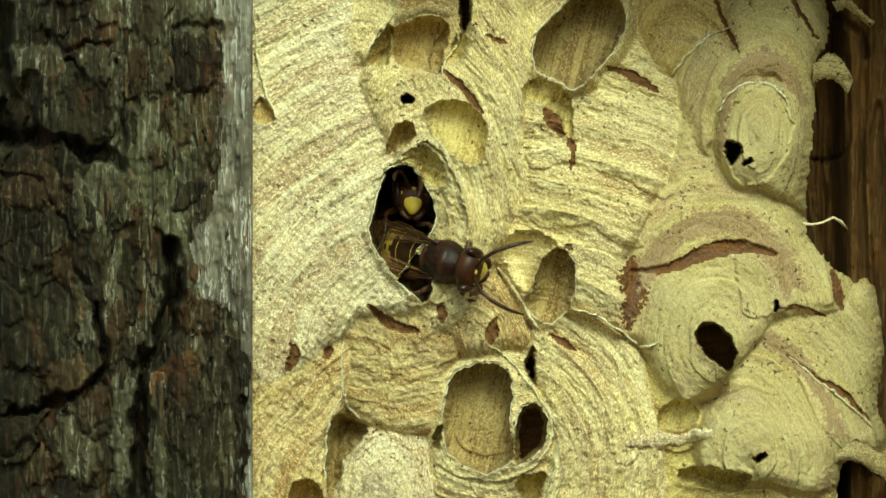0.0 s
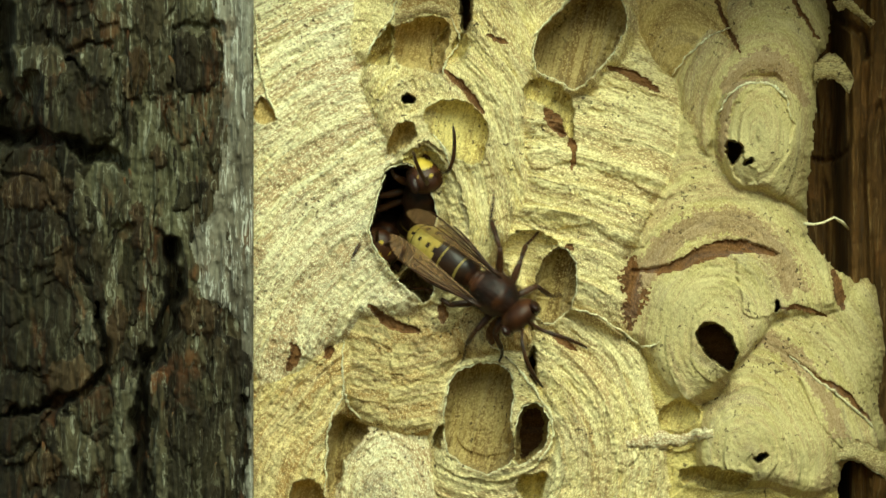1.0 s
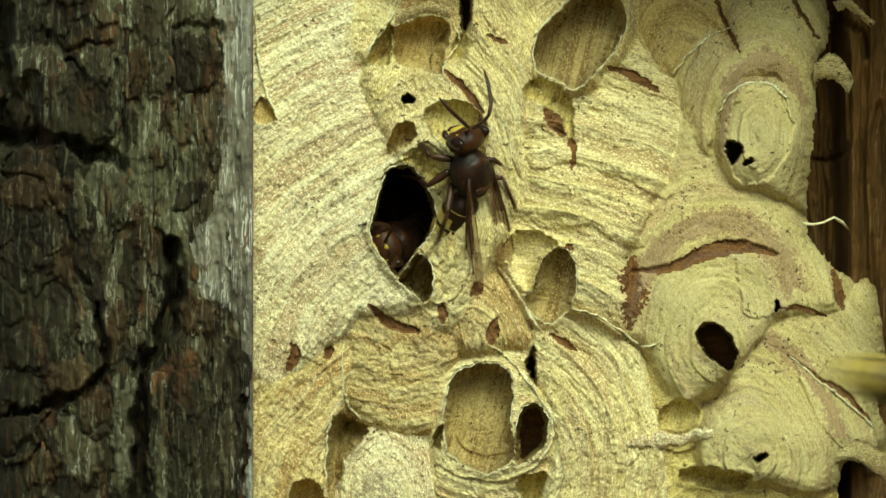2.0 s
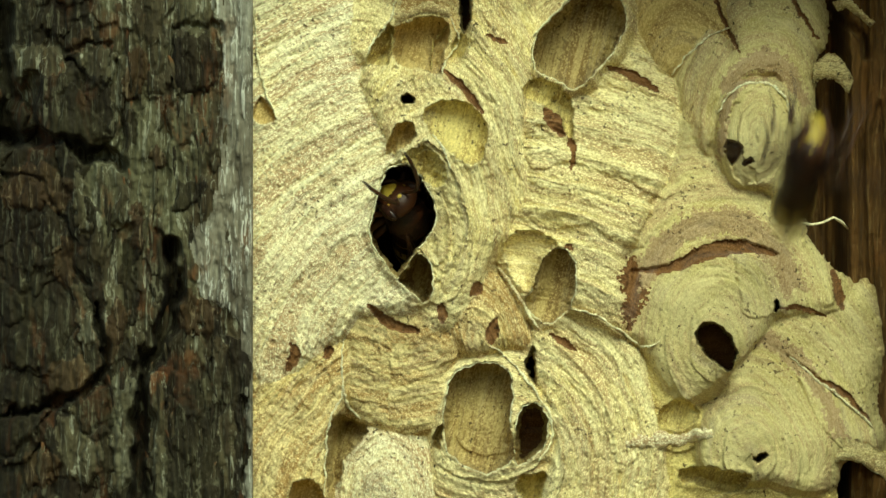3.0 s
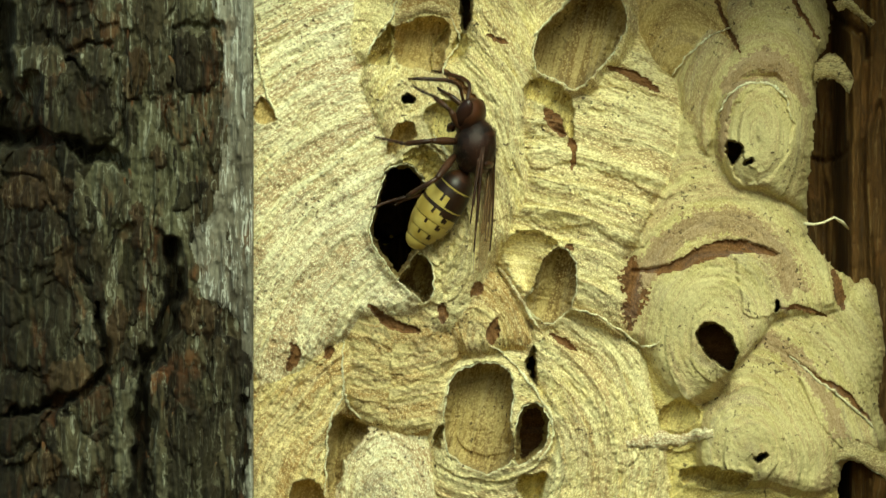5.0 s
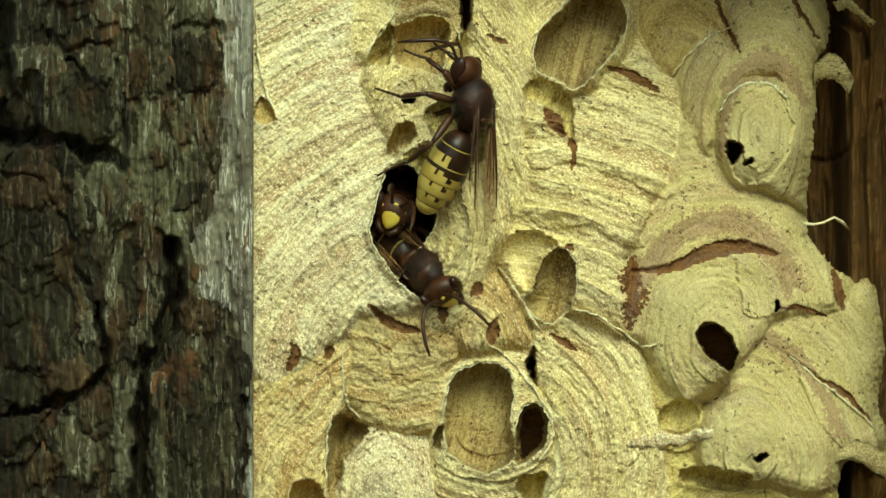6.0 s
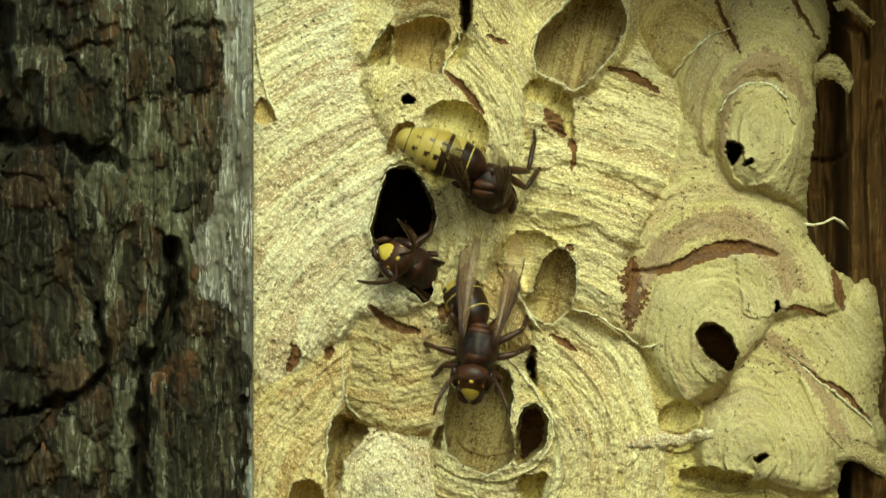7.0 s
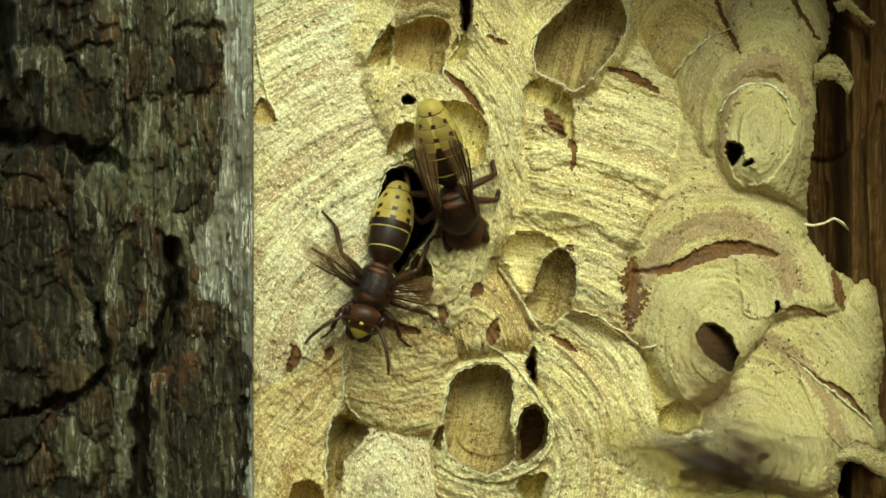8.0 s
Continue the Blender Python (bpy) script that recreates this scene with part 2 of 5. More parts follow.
def part(name, me, parent, label=""):
    ob = new(name, me)
    ob.parent = parent
    return tagged(ob, label)


def mesh_of(name, bm, *mats):
    me = bpy.data.meshes.new(name)
    for f in bm.faces:
        f.smooth = True
    bm.to_mesh(me)
    bm.free()
    for m in mats:
        me.materials.append(m)
    return me


def tube(bm, pts, radii, sides=8, flat=1.0, caps=True):
    """A tapered tube along a line of places."""
    pts = [Vector(p) for p in pts]
    rings = []
    for i, p in enumerate(pts):
        way = (pts[min(i + 1, len(pts) - 1)] - pts[max(i - 1, 0)]).normalized()
        side = way.cross(Vector((0, 0, 1)))
        if side.length < 0.05:
            side = way.cross(Vector((0, 1, 0)))
        side.normalize()
        up = side.cross(way)
        rings.append([bm.verts.new(p + (side * math.cos(a) + up * math.sin(a) * flat) * radii[i])
                      for a in [2 * math.pi * k / sides for k in range(sides)]])
    for r, q in zip(rings, rings[1:]):
        for k in range(sides):
            bm.faces.new((r[k], r[(k + 1) % sides], q[(k + 1) % sides], q[k]))
    if caps:
        bm.faces.new(rings[0][::-1])
        bm.faces.new(rings[-1])
    return rings


def ball(bm, c, r, seg=16, rings=10, turn=None):
    m = Matrix.Translation(c) @ (turn.to_matrix().to_4x4() if turn else Matrix()) @ Matrix.Diagonal((*r, 1))
    return bmesh.ops.create_uvsphere(bm, u_segments=seg, v_segments=rings, radius=1.0, matrix=m)["verts"]

# ---- the nest: lobes of paper that grew ring by ring ----
# growth centre u, v; ring radii; tilt of the rings; height of the crown; fall at one radius; its power; the lobe's reach
LOBES = {
    "side": (810, 620, 430, 430, 0, 124, 72, 1.0, [(430, -160), (612, -160), (640, 60), (648, 140), (690, 200), (715, 300), (715, 450), (735, 545), (640, 560), (560, 620), (430, 640)]),
    "upper": (640, 140, 120, 170, 10, 48, 50, 1.5, [(600, -160), (725, -160), (690, 60), (650, 110), (610, 60)]),
    "fin": (745, 150, 110, 180, 0, 36, 60, 1.5, [(690, -160), (830, -160), (825, 60), (790, 130), (650, 125), (655, 80)]),
    "entrance": (770, 400, 210, 420, -6, 98, 52, 1.5, [(832, -160), (945, -160), (945, 60), (925, 180), (935, 330), (900, 400), (860, 470), (790, 580), (735, 550), (715, 450), (710, 320), (672, 210), (650, 120), (790, 125), (832, 70)]),
    "shoulder": (1040, 480, 190, 420, -12, 78, 62, 1.8, [(935, 130), (1000, 160), (1080, 110), (1130, 50), (1190, 120), (1215, 200), (1180, 310), (1110, 460), (1105, 592), (1010, 545), (960, 585), (890, 490), (880, 405), (930, 330)]),
    "crown": (1020, 200, 120, 210, 20, 74, 50, 1.6, [(940, -160), (1122, -160), (1112, 40), (1080, 112), (1020, 165), (940, 130)]),
    "hollow": (1210, 190, 100, 190, 0, -6, 16, 1.5, [(1115, -160), (1262, -160), (1308, 92), (1250, 60), (1190, 130), (1130, 60)]),
    "column": (1345, 250, 110, 200, 4, 74, 54, 1.5, [(1262, -160), (1400, -160), (1450, 90), (1450, 165), (1430, 330), (1390, 150), (1340, 130), (1268, 190), (1250, 262), (1210, 200), (1190, 120), (1250, 50), (1300, 92)]),
    "rim": (1400, 120, 110, 200, 0, 26, 60, 1.5, [(1390, -160), (1500, -160), (1470, 90), (1447, 105)]),
    "plate": (1345, 240, 75, 130, 4, 86, 36, 2.0, [(1270, 190), (1340, 145), (1400, 165), (1440, 200), (1436, 280), (1430, 372), (1345, 330), (1290, 320), (1276, 260)]),
    "valley": (1230, 420, 120, 190, 0, 30, 30, 1.5, [(1205, 200), (1262, 250), (1284, 322), (1180, 335), (1195, 270)]),
    "trumpet": (1268, 612, 205, 290, 0, 104, 76, 1.1, [(1108, 480), (1140, 390), (1180, 325), (1290, 305), (1380, 355), (1440, 425), (1500, 488), (1480, 548), (1380, 560), (1310, 640), (1210, 705), (1140, 612), (1105, 592)]),
    "spiral": (1325, 805, 225, 290, -14, 94, 66, 1.1, [(1300, 645), (1380, 552), (1490, 520), (1545, 490), (1585, 700), (1540, 810), (1440, 868), (1330, 850), (1258, 832), (1250, 762), (1290, 702)]),
    "gully": (1190, 600, 120, 220, 0, 36, 16, 1.4, [(1130, 600), (1210, 695), (1262, 762), (1275, 832), (1200, 900), (1170, 1040), (1110, 900), (1145, 720)]),
    "flank": (845, 830, 310, 330, 0, 88, 40, 1.4, [(955, 580), (1010, 545), (1110, 600), (1150, 700), (1180, 860), (1180, 1040), (970, 1040), (975, 850), (985, 760), (940, 640)]),
    "cell": (870, 760, 150, 190, 90, 66, 34, 1.5, [(775, 660), (830, 622), (890, 610), (950, 640), (985, 740), (972, 850), (945, 1040), (768, 1040), (770, 800)]),
    "pouch": (850, 600, 60, 110, -20, 72, 16, 1.8, [(805, 500), (880, 490), (945, 600), (890, 615), (830, 622), (785, 585)]),
    "bib": (705, 530, 110, 200, 180, 84, 26, 1.6, [(606, 560), (640, 530), (760, 560), (805, 610), (785, 660), (776, 760), (640, 742), (605, 640)]),
    "dome": (685, 890, 95, 150, 0, 74, 50, 1.6, [(592, 790), (650, 748), (760, 752), (772, 880), (760, 1040), (580, 1040)]),
    "curtain": (770, 850, 290, 330, 0, 96, 32, 1.0, [(430, 590), (560, 610), (608, 606), (605, 700), (582, 750), (577, 870), (592, 1040), (430, 1040)]),
    "floor": (1330, 960, 200, 160, 0, 44, 26, 1.5, [(1170, 850), (1300, 842), (1440, 855), (1492, 815), (1580, 790), (1660, 850), (1640, 1040), (1170, 1040)]),
}
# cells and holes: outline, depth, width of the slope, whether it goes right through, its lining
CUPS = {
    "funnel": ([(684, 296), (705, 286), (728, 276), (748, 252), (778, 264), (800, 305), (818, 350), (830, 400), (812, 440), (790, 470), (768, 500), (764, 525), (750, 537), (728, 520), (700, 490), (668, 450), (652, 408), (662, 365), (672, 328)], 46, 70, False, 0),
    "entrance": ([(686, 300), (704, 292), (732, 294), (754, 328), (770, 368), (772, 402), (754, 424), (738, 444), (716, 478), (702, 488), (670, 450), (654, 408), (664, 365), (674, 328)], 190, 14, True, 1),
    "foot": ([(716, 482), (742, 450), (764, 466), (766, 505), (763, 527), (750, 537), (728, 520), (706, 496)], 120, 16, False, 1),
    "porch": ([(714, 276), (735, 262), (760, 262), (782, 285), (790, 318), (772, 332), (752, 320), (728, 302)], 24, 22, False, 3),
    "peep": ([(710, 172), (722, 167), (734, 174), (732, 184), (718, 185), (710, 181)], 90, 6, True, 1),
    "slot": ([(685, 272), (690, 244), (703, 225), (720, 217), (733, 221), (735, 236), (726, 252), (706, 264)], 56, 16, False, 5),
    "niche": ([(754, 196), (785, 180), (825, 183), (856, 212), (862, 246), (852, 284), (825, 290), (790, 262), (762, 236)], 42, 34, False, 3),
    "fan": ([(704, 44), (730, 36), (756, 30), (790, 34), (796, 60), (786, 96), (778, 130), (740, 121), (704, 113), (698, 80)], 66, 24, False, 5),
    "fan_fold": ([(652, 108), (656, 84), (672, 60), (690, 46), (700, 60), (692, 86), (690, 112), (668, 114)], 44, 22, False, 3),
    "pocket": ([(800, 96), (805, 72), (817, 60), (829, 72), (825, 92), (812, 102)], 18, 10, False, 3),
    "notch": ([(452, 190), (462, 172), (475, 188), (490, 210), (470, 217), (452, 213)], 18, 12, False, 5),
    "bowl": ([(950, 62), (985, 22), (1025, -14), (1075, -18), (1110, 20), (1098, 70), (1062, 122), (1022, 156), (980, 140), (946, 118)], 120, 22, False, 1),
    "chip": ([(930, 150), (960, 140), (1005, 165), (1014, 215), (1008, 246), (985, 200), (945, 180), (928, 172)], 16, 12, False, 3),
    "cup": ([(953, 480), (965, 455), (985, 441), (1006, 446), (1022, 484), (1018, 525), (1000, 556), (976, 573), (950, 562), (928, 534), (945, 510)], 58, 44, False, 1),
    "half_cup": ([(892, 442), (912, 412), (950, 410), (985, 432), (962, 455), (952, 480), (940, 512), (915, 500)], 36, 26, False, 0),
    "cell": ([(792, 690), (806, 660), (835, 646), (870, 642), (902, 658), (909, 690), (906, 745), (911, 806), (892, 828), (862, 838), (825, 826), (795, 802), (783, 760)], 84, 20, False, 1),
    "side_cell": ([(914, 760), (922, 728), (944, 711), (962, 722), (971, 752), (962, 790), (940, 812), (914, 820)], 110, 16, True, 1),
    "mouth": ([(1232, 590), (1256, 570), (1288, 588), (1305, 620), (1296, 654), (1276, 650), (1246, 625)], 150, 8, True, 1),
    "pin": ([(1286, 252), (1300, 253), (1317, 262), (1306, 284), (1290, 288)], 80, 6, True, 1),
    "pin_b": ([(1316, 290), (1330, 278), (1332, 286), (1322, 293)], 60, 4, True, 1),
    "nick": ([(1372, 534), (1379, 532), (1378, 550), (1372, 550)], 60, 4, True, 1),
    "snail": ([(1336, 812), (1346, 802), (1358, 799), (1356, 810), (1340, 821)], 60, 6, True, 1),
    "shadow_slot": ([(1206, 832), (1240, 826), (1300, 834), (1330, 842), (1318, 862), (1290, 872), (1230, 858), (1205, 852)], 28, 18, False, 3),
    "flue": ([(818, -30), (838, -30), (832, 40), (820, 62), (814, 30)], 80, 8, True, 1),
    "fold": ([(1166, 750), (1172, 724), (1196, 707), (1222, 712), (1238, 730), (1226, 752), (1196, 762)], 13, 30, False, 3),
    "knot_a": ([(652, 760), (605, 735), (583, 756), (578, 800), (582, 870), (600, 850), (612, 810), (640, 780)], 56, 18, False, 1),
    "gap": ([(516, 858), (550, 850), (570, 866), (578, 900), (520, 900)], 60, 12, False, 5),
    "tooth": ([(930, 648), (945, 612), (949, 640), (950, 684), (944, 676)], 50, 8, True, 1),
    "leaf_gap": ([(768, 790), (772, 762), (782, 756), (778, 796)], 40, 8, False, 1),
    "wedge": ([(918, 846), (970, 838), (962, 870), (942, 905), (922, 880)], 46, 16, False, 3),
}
# torn slits that bare the brown layer beneath: line, half width
SLITS = {
    "crescent": ([(1122, 482), (1190, 474), (1240, 452), (1300, 436), (1345, 442), (1374, 452)], 11, 9),
    "dash": ([(1078, 119), (1110, 130), (1140, 146), (1168, 162)], 6, 7),
    "under": ([(655, 540), (678, 562), (705, 578), (740, 585)], 8, 8),
    "smudge": ([(878, 566), (872, 590), (868, 608)], 9, 8),
    "drip": ([(986, 176), (988, 204), (993, 236)], 20, 6),
    "drip_b": ([(1004, 238), (1016, 262), (1012, 300)], 5, 4),
    "stain": ([(1118, 466), (1120, 500), (1124, 560)], 15, 2),
    "stain_b": ([(1132, 498), (1142, 528)], 7, 2),
    "stain_c": ([(1108, 540), (1116, 575)], 6, 2),
    "cut": ([(778, 120), (808, 142), (838, 178), (856, 200)], 5, 8),
    "nib": ([(836, 520), (846, 510), (850, 500)], 9, 4),
    "blot": ([(783, 540), (785, 572)], 7, 5),
    "scratch": ([(860, 62), (885, 72), (898, 78)], 3, 4),
    "hem": ([(1392, -20), (1415, 20), (1450, 68)], 3, 9),
    "brow": ([(974, 590), (1000, 608), (1020, 622)], 5, 5),
    "mote": ([(1002, 436), (1014, 444)], 6, 5),
    "edge_line": ([(1260, -20), (1285, 40), (1308, 92)], 3, 9),
    "tick": ([(516, 610), (524, 630), (510, 655)], 8, 6),
    "tick_b": ([(586, 614), (574, 632)], 7, 7),
    "seam": ([(1398, 632), (1440, 665), (1500, 700), (1540, 745)], 4, 7),
    "seam_b": ([(1384, 545), (1430, 548), (1462, 560)], 3, 4),
    "seam_c": ([(1476, 478), (1486, 520), (1492, 545)], 8, 5),
}
# torn sheets laid over or lost from the face: outline, lift
PATCHES = [([(1305, 452), (1392, 402), (1462, 448), (1492, 500), (1484, 548), (1436, 558), (1386, 548), (1330, 566), (1312, 520)], 5),
           ([(1408, 640), (1470, 664), (1536, 720), (1566, 790), (1490, 792), (1444, 730)], 4), ([(1290, 205), (1322, 164), (1362, 152), (1396, 188), (1398, 260), (1366, 314), (1318, 322), (1290, 290)], -6),
           ([(470, 250), (560, 214), (640, 186), (648, 232), (560, 300), (486, 330)], 3), ([(840, 330), (906, 300), (925, 352), (890, 396), (846, 392)], -3), ([(950, 372), (1060, 352), (1150, 392), (1128, 440), (1040, 400), (960, 404)], 5),
           ([(940, 268), (1020, 256), (1120, 286), (1186, 330), (1176, 352), (1096, 312), (1010, 288), (944, 296)], 5), ([(1010, 660), (1090, 690), (1130, 790), (1100, 820), (1060, 740)], 4), ([(470, 640), (560, 640), (590, 700), (520, 790), (470, 760)], -4)]
# darker bands of pulp: ring from, ring to, from and to round the centre (radians, 0 up)
BANDS = {"trumpet": [(172, 206, -1.15, 1.15)], "column": [(100, 124, -0.9, 1.2)], "spiral": [(178, 200, -0.6, 1.4)], "plate": [(84, 100, -1.9, 0.2)]}
OPEN_SIDE = [(1482, -170), (1470, 62), (1450, 100), (1447, 160), (1437, 270), (1428, 372), (1440, 430), (1500, 488), (1556, 499), (1575, 600), (1556, 700), (1572, 762), (1640, 800), (1800, 800), (1800, -170)]
OPEN_FOOT = [(1484, 880), (1492, 832), (1508, 814), (1536, 826), (1572, 852), (1660, 905), (1660, 1060), (1484, 1060)]

U0, U1, V0, V1, PITCH = 404, 1640, -140, 1020, 2.0
gu, gv = np.meshgrid(np.arange(U0, U1 + 1, PITCH), np.arange(V0, V1 + 1, PITCH))
wu = gu + 16 * fbm(gu / 90, gv / 90, 11, 3)
wv = gv + 16 * fbm(gu / 90, gv / 90, 23, 3)

ou = wu + 12 * fbm(gu / 26, gv / 26, 24, 3)
ov = wv + 12 * fbm(gu / 26, gv / 26, 25, 3)


def window(points, pad):
    """The stretch of the plan round an outline."""
    p = np.array(points)
    c0, c1 = ((np.clip([p[:, 0].min() - pad, p[:, 0].max() + pad], U0, U1) - U0) / PITCH).astype(int)
    r0, r1 = ((np.clip([p[:, 1].min() - pad, p[:, 1].max() + pad], V0, V1) - V0) / PITCH).astype(int)
    return slice(r0, r1 + 1), slice(c0, c1 + 1)


# lobes whose growth lines swing round a far centre
GROWTH = {"shoulder": (880, 880), "side": (900, 760), "curtain": (900, 1000), "bib": (690, 400)}
# how stringy the paper is along its growth lines
STRAND = {"bib": 0.6, "side": 2.0, "curtain": 2.6, "flank": 1.8, "entrance": 1.4, "pouch": 1.6}
# how strongly the steps of growth stand out
TERRACE = {"bib": 0.3, "side": 0.5, "curtain": 0.5, "dome": 0.5, "shoulder": 1.5, "entrance": 0.8, "flank": 1.3}
# how crumbly each lobe's surface is
CRUMB = {"plate": 0.3, "trumpet": 0.45, "spiral": 0.45, "column": 0.5, "hollow": 0.45, "floor": 0.6, "gully": 0.5, "rim": 0.5, "valley": 0.7, "crown": 0.7}


def lobe_heights():
    high, second = np.full(gu.shape, -1e9), np.full(gu.shape, -1e9)
    owner = np.zeros(gu.shape, int)
    total, crumb, stair, strand = np.zeros(gu.shape), np.ones(gu.shape), np.ones(gu.shape), np.ones(gu.shape)
    lines = []
    for i, (name, (cu, cv, ru, rv, tilt, top, fall, power, reach)) in enumerate(LOBES.items()):
        a = radians(tilt)
        du, dv = wu - cu, wv - cv
        x, y = (du * math.cos(a) + dv * math.sin(a)) / ru, (-du * math.sin(a) + dv * math.cos(a)) / rv
        r = np.hypot(x, y)
        out = outline_dist(ou, ov, smoothed(reach, 3))
        h = top - fall * r ** power - 1.7 * np.maximum(out, 0) ** 1.15 - 15 * step01(-26, 6, out) ** 2
        total = total + np.exp(np.clip(h / 6.0, -60, 60))
        win = h > high
        second = np.maximum(second, np.minimum(h, high))
        high, owner = np.where(win, h, high), np.where(win, i, owner)
        if name in GROWTH:
            du, dv = wu - GROWTH[name][0], wv - GROWTH[name][1]
            lines.append((np.hypot(du, dv), np.arctan2(du, -dv) * 560.0))
        else:
            lines.append((r * (ru + rv) / 2, np.arctan2(x, -y) * (ru + rv) / 2 * np.maximum(r, 0.25) ** 0.5))
        crumb, stair = np.where(win, CRUMB.get(name, 1.0), crumb), np.where(win, TERRACE.get(name, 1.0), stair)
        strand = np.where(win, STRAND.get(name, 1.0), strand)
    ring, arc = np.zeros(gu.shape), np.zeros(gu.shape)
    for i, (q, w) in enumerate(lines):
        ring, arc = np.where(owner == i, q, ring), np.where(owner == i, w, arc)
    return 6.0 * np.log(total + 1e-30), owner, ring, arc, step01(0, 16, high - second), crumb, stair, strand, lines


def tear(u, v, seed):
    return 7 * fbm(u / 16, v / 16, seed, 2) + 4 * fbm(u / 5, v / 5, seed + 2, 1)


def nest_relief():
    high, owner, ring, arc, inner, crumb, stair, strand, lines = lobe_heights()
    seed = owner * 37.0
    # steps of growth, torn scales and fibres that follow the rings
    wob = ring + 22 * fbm(arc / 150 + seed, ring / 200, 5, 3)
    saw = (wob / 52.0) % 1.0
    bare = high - 0.0
    high = high + inner * stair * crumb ** 0.5 * 7.5 * (saw ** 2.5 - 0.35) * np.clip(0.2 + 1.6 * (fbm(arc / 120 + seed, ring / 60, 6, 2) + 0.5), 0, 2)
    high = high + inner * crumb ** 0.5 * (10 * fbm(arc / 110 + seed, ring / 30, 7, 3) + 6 * strand * fbm(arc / 70 + seed, ring / 10, 15, 3))
    high = high + inner * crumb * 4.0 * fbm(arc / 12 + seed, ring / 6.5, 8, 3, 0.6)
    high = high - inner * crumb * 3.0 * step01(0.14, 0.26, fbm(arc / 34 + seed, ring / 12.0, 14, 3))
    high = high + crumb * (4.2 * fbm(gu / 5, gv / 5, 9, 2) + 4.0 * fbm(gu / 14, gv / 14, 19, 2)) + 26 * fbm(gu / 130, gv / 130, 10, 2)
    lined = np.zeros(gu.shape, bool)
    hole = np.zeros(gu.shape, bool)
    slot = np.zeros(gu.shape, int)
    lips = {}
    ju, jv = gu + tear(gu, gv, 31), gv + tear(gu, gv, 32)
    plain = high - 0.0
    names = list(LOBES)
    angle = np.zeros(gu.shape)
    for i, (cu, cv, ru, rv, *_) in enumerate(LOBES.values()):
        angle = np.where(owner == i, np.arctan2((wu - cu) / ru, -(wv - cv) / rv), angle)
    for name, rows in BANDS.items():
        for r0, r1, a0, a1 in rows:
            w = 20 * fbm(arc / 40 + seed, ring / 14, 61, 4, 0.65) + 26 * fbm(gu / 4, gv / 4, 63, 2, 0.7)
            ang = angle + 0.25 * fbm(gu / 30, gv / 30, 62, 3)
            slot = np.where((owner == names.index(name)) & (ring + w > r0) & (ring + w < r1) & (ang > a0) & (ang < a1), 4, slot)
    for corners, lift in PATCHES:
        w = window(corners, 30)
        d = outline_dist(ju[w] + 14 * fbm(gu[w] / 22, gv[w] / 22, 73, 3), jv[w] + 14 * fbm(gu[w] / 22, gv[w] / 22, 74, 3), smoothed(corners, 5))
        high[w] += lift * step01(2.0, -2.0, d)
    for name, (line, half, deep) in SLITS.items():
        w = window(line, 30)
        d, t = line_dist(ju[w], jv[w], smoothed(line, 4, False))
        if deep < 4:
            d = d + 34 * fbm(gu[w] / 5, gv[w] / 5, 64, 3, 0.7)
        d = d - half * (0.25 + np.sin(np.pi * np.clip(t, 0.03, 0.97)) * 0.9)
        high[w] -= deep * step01(2.5, -2.5, d)
        slot[w] = np.where(d < 0, 2, slot[w])
    for name, (corners, deep, slope, through_it, lining) in CUPS.items():
        poly = smoothed(corners, 9)
        w = window(corners, 40)
        rim = high[w].copy()
        d = outline_dist(ju[w], jv[w], poly)
        swell = 7.0 if slope > 12 else 3.0
        high[w] += swell * np.exp(-(d / 9.0) ** 2) * (d > 0)
        t = np.clip(-d / slope, 0, 1)
        if name in ("funnel", "porch"):
            drop = step01(0, 1, t) ** 0.8
            high[w] += 22 * fbm(gu[w] / 16, gv[w] / 16, 77, 3) * t
        else:
            drop = np.sqrt(1 - (1 - t) ** 2)
            high[w] += (bare[w] - plain[w]) * 0.7 * step01(0, 8, -d)
        high[w] -= deep * drop + 2 * (d < 0)
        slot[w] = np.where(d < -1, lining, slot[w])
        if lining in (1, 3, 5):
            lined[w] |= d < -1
        if through_it:
            hole[w] |= d < -slope * (0.62 if slope < 50 else 0.82)
        mid = np.abs(d) < 6
        lips[name] = (poly, float(np.percentile(rim[mid], 60)) if mid.any() else 50.0)
    # the sheet thins out and bends back at its free edge
    edge = np.minimum(outline_dist(ju, jv, smoothed(OPEN_SIDE, 3)), outline_dist(ju, jv, smoothed(OPEN_FOOT, 3)))
    hole |= edge < 0
    high -= 46 * np.exp(-np.maximum(edge, 0) / 16) + 70 * step01(1360, 1600, gu) * step01(560, 300, gv) + 36 * step01(1420, 1600, gu)
    return high, owner, lines, lined, hole, slot, lips, plain


PAPERS = [(PAPER_YELLOW, ("gully", "floor")), (PAPER_WARM, ("hollow",)), (PAPER_SMOOTH_DIM, ("column", "plate", "trumpet", "spiral", "valley", "rim")),
          (PAPER_HONEY, ("entrance", "crown", "shoulder", "flank", "cell", "upper")), (PAPER_GOLD, ("curtain", "bib", "fin", "pouch"))]


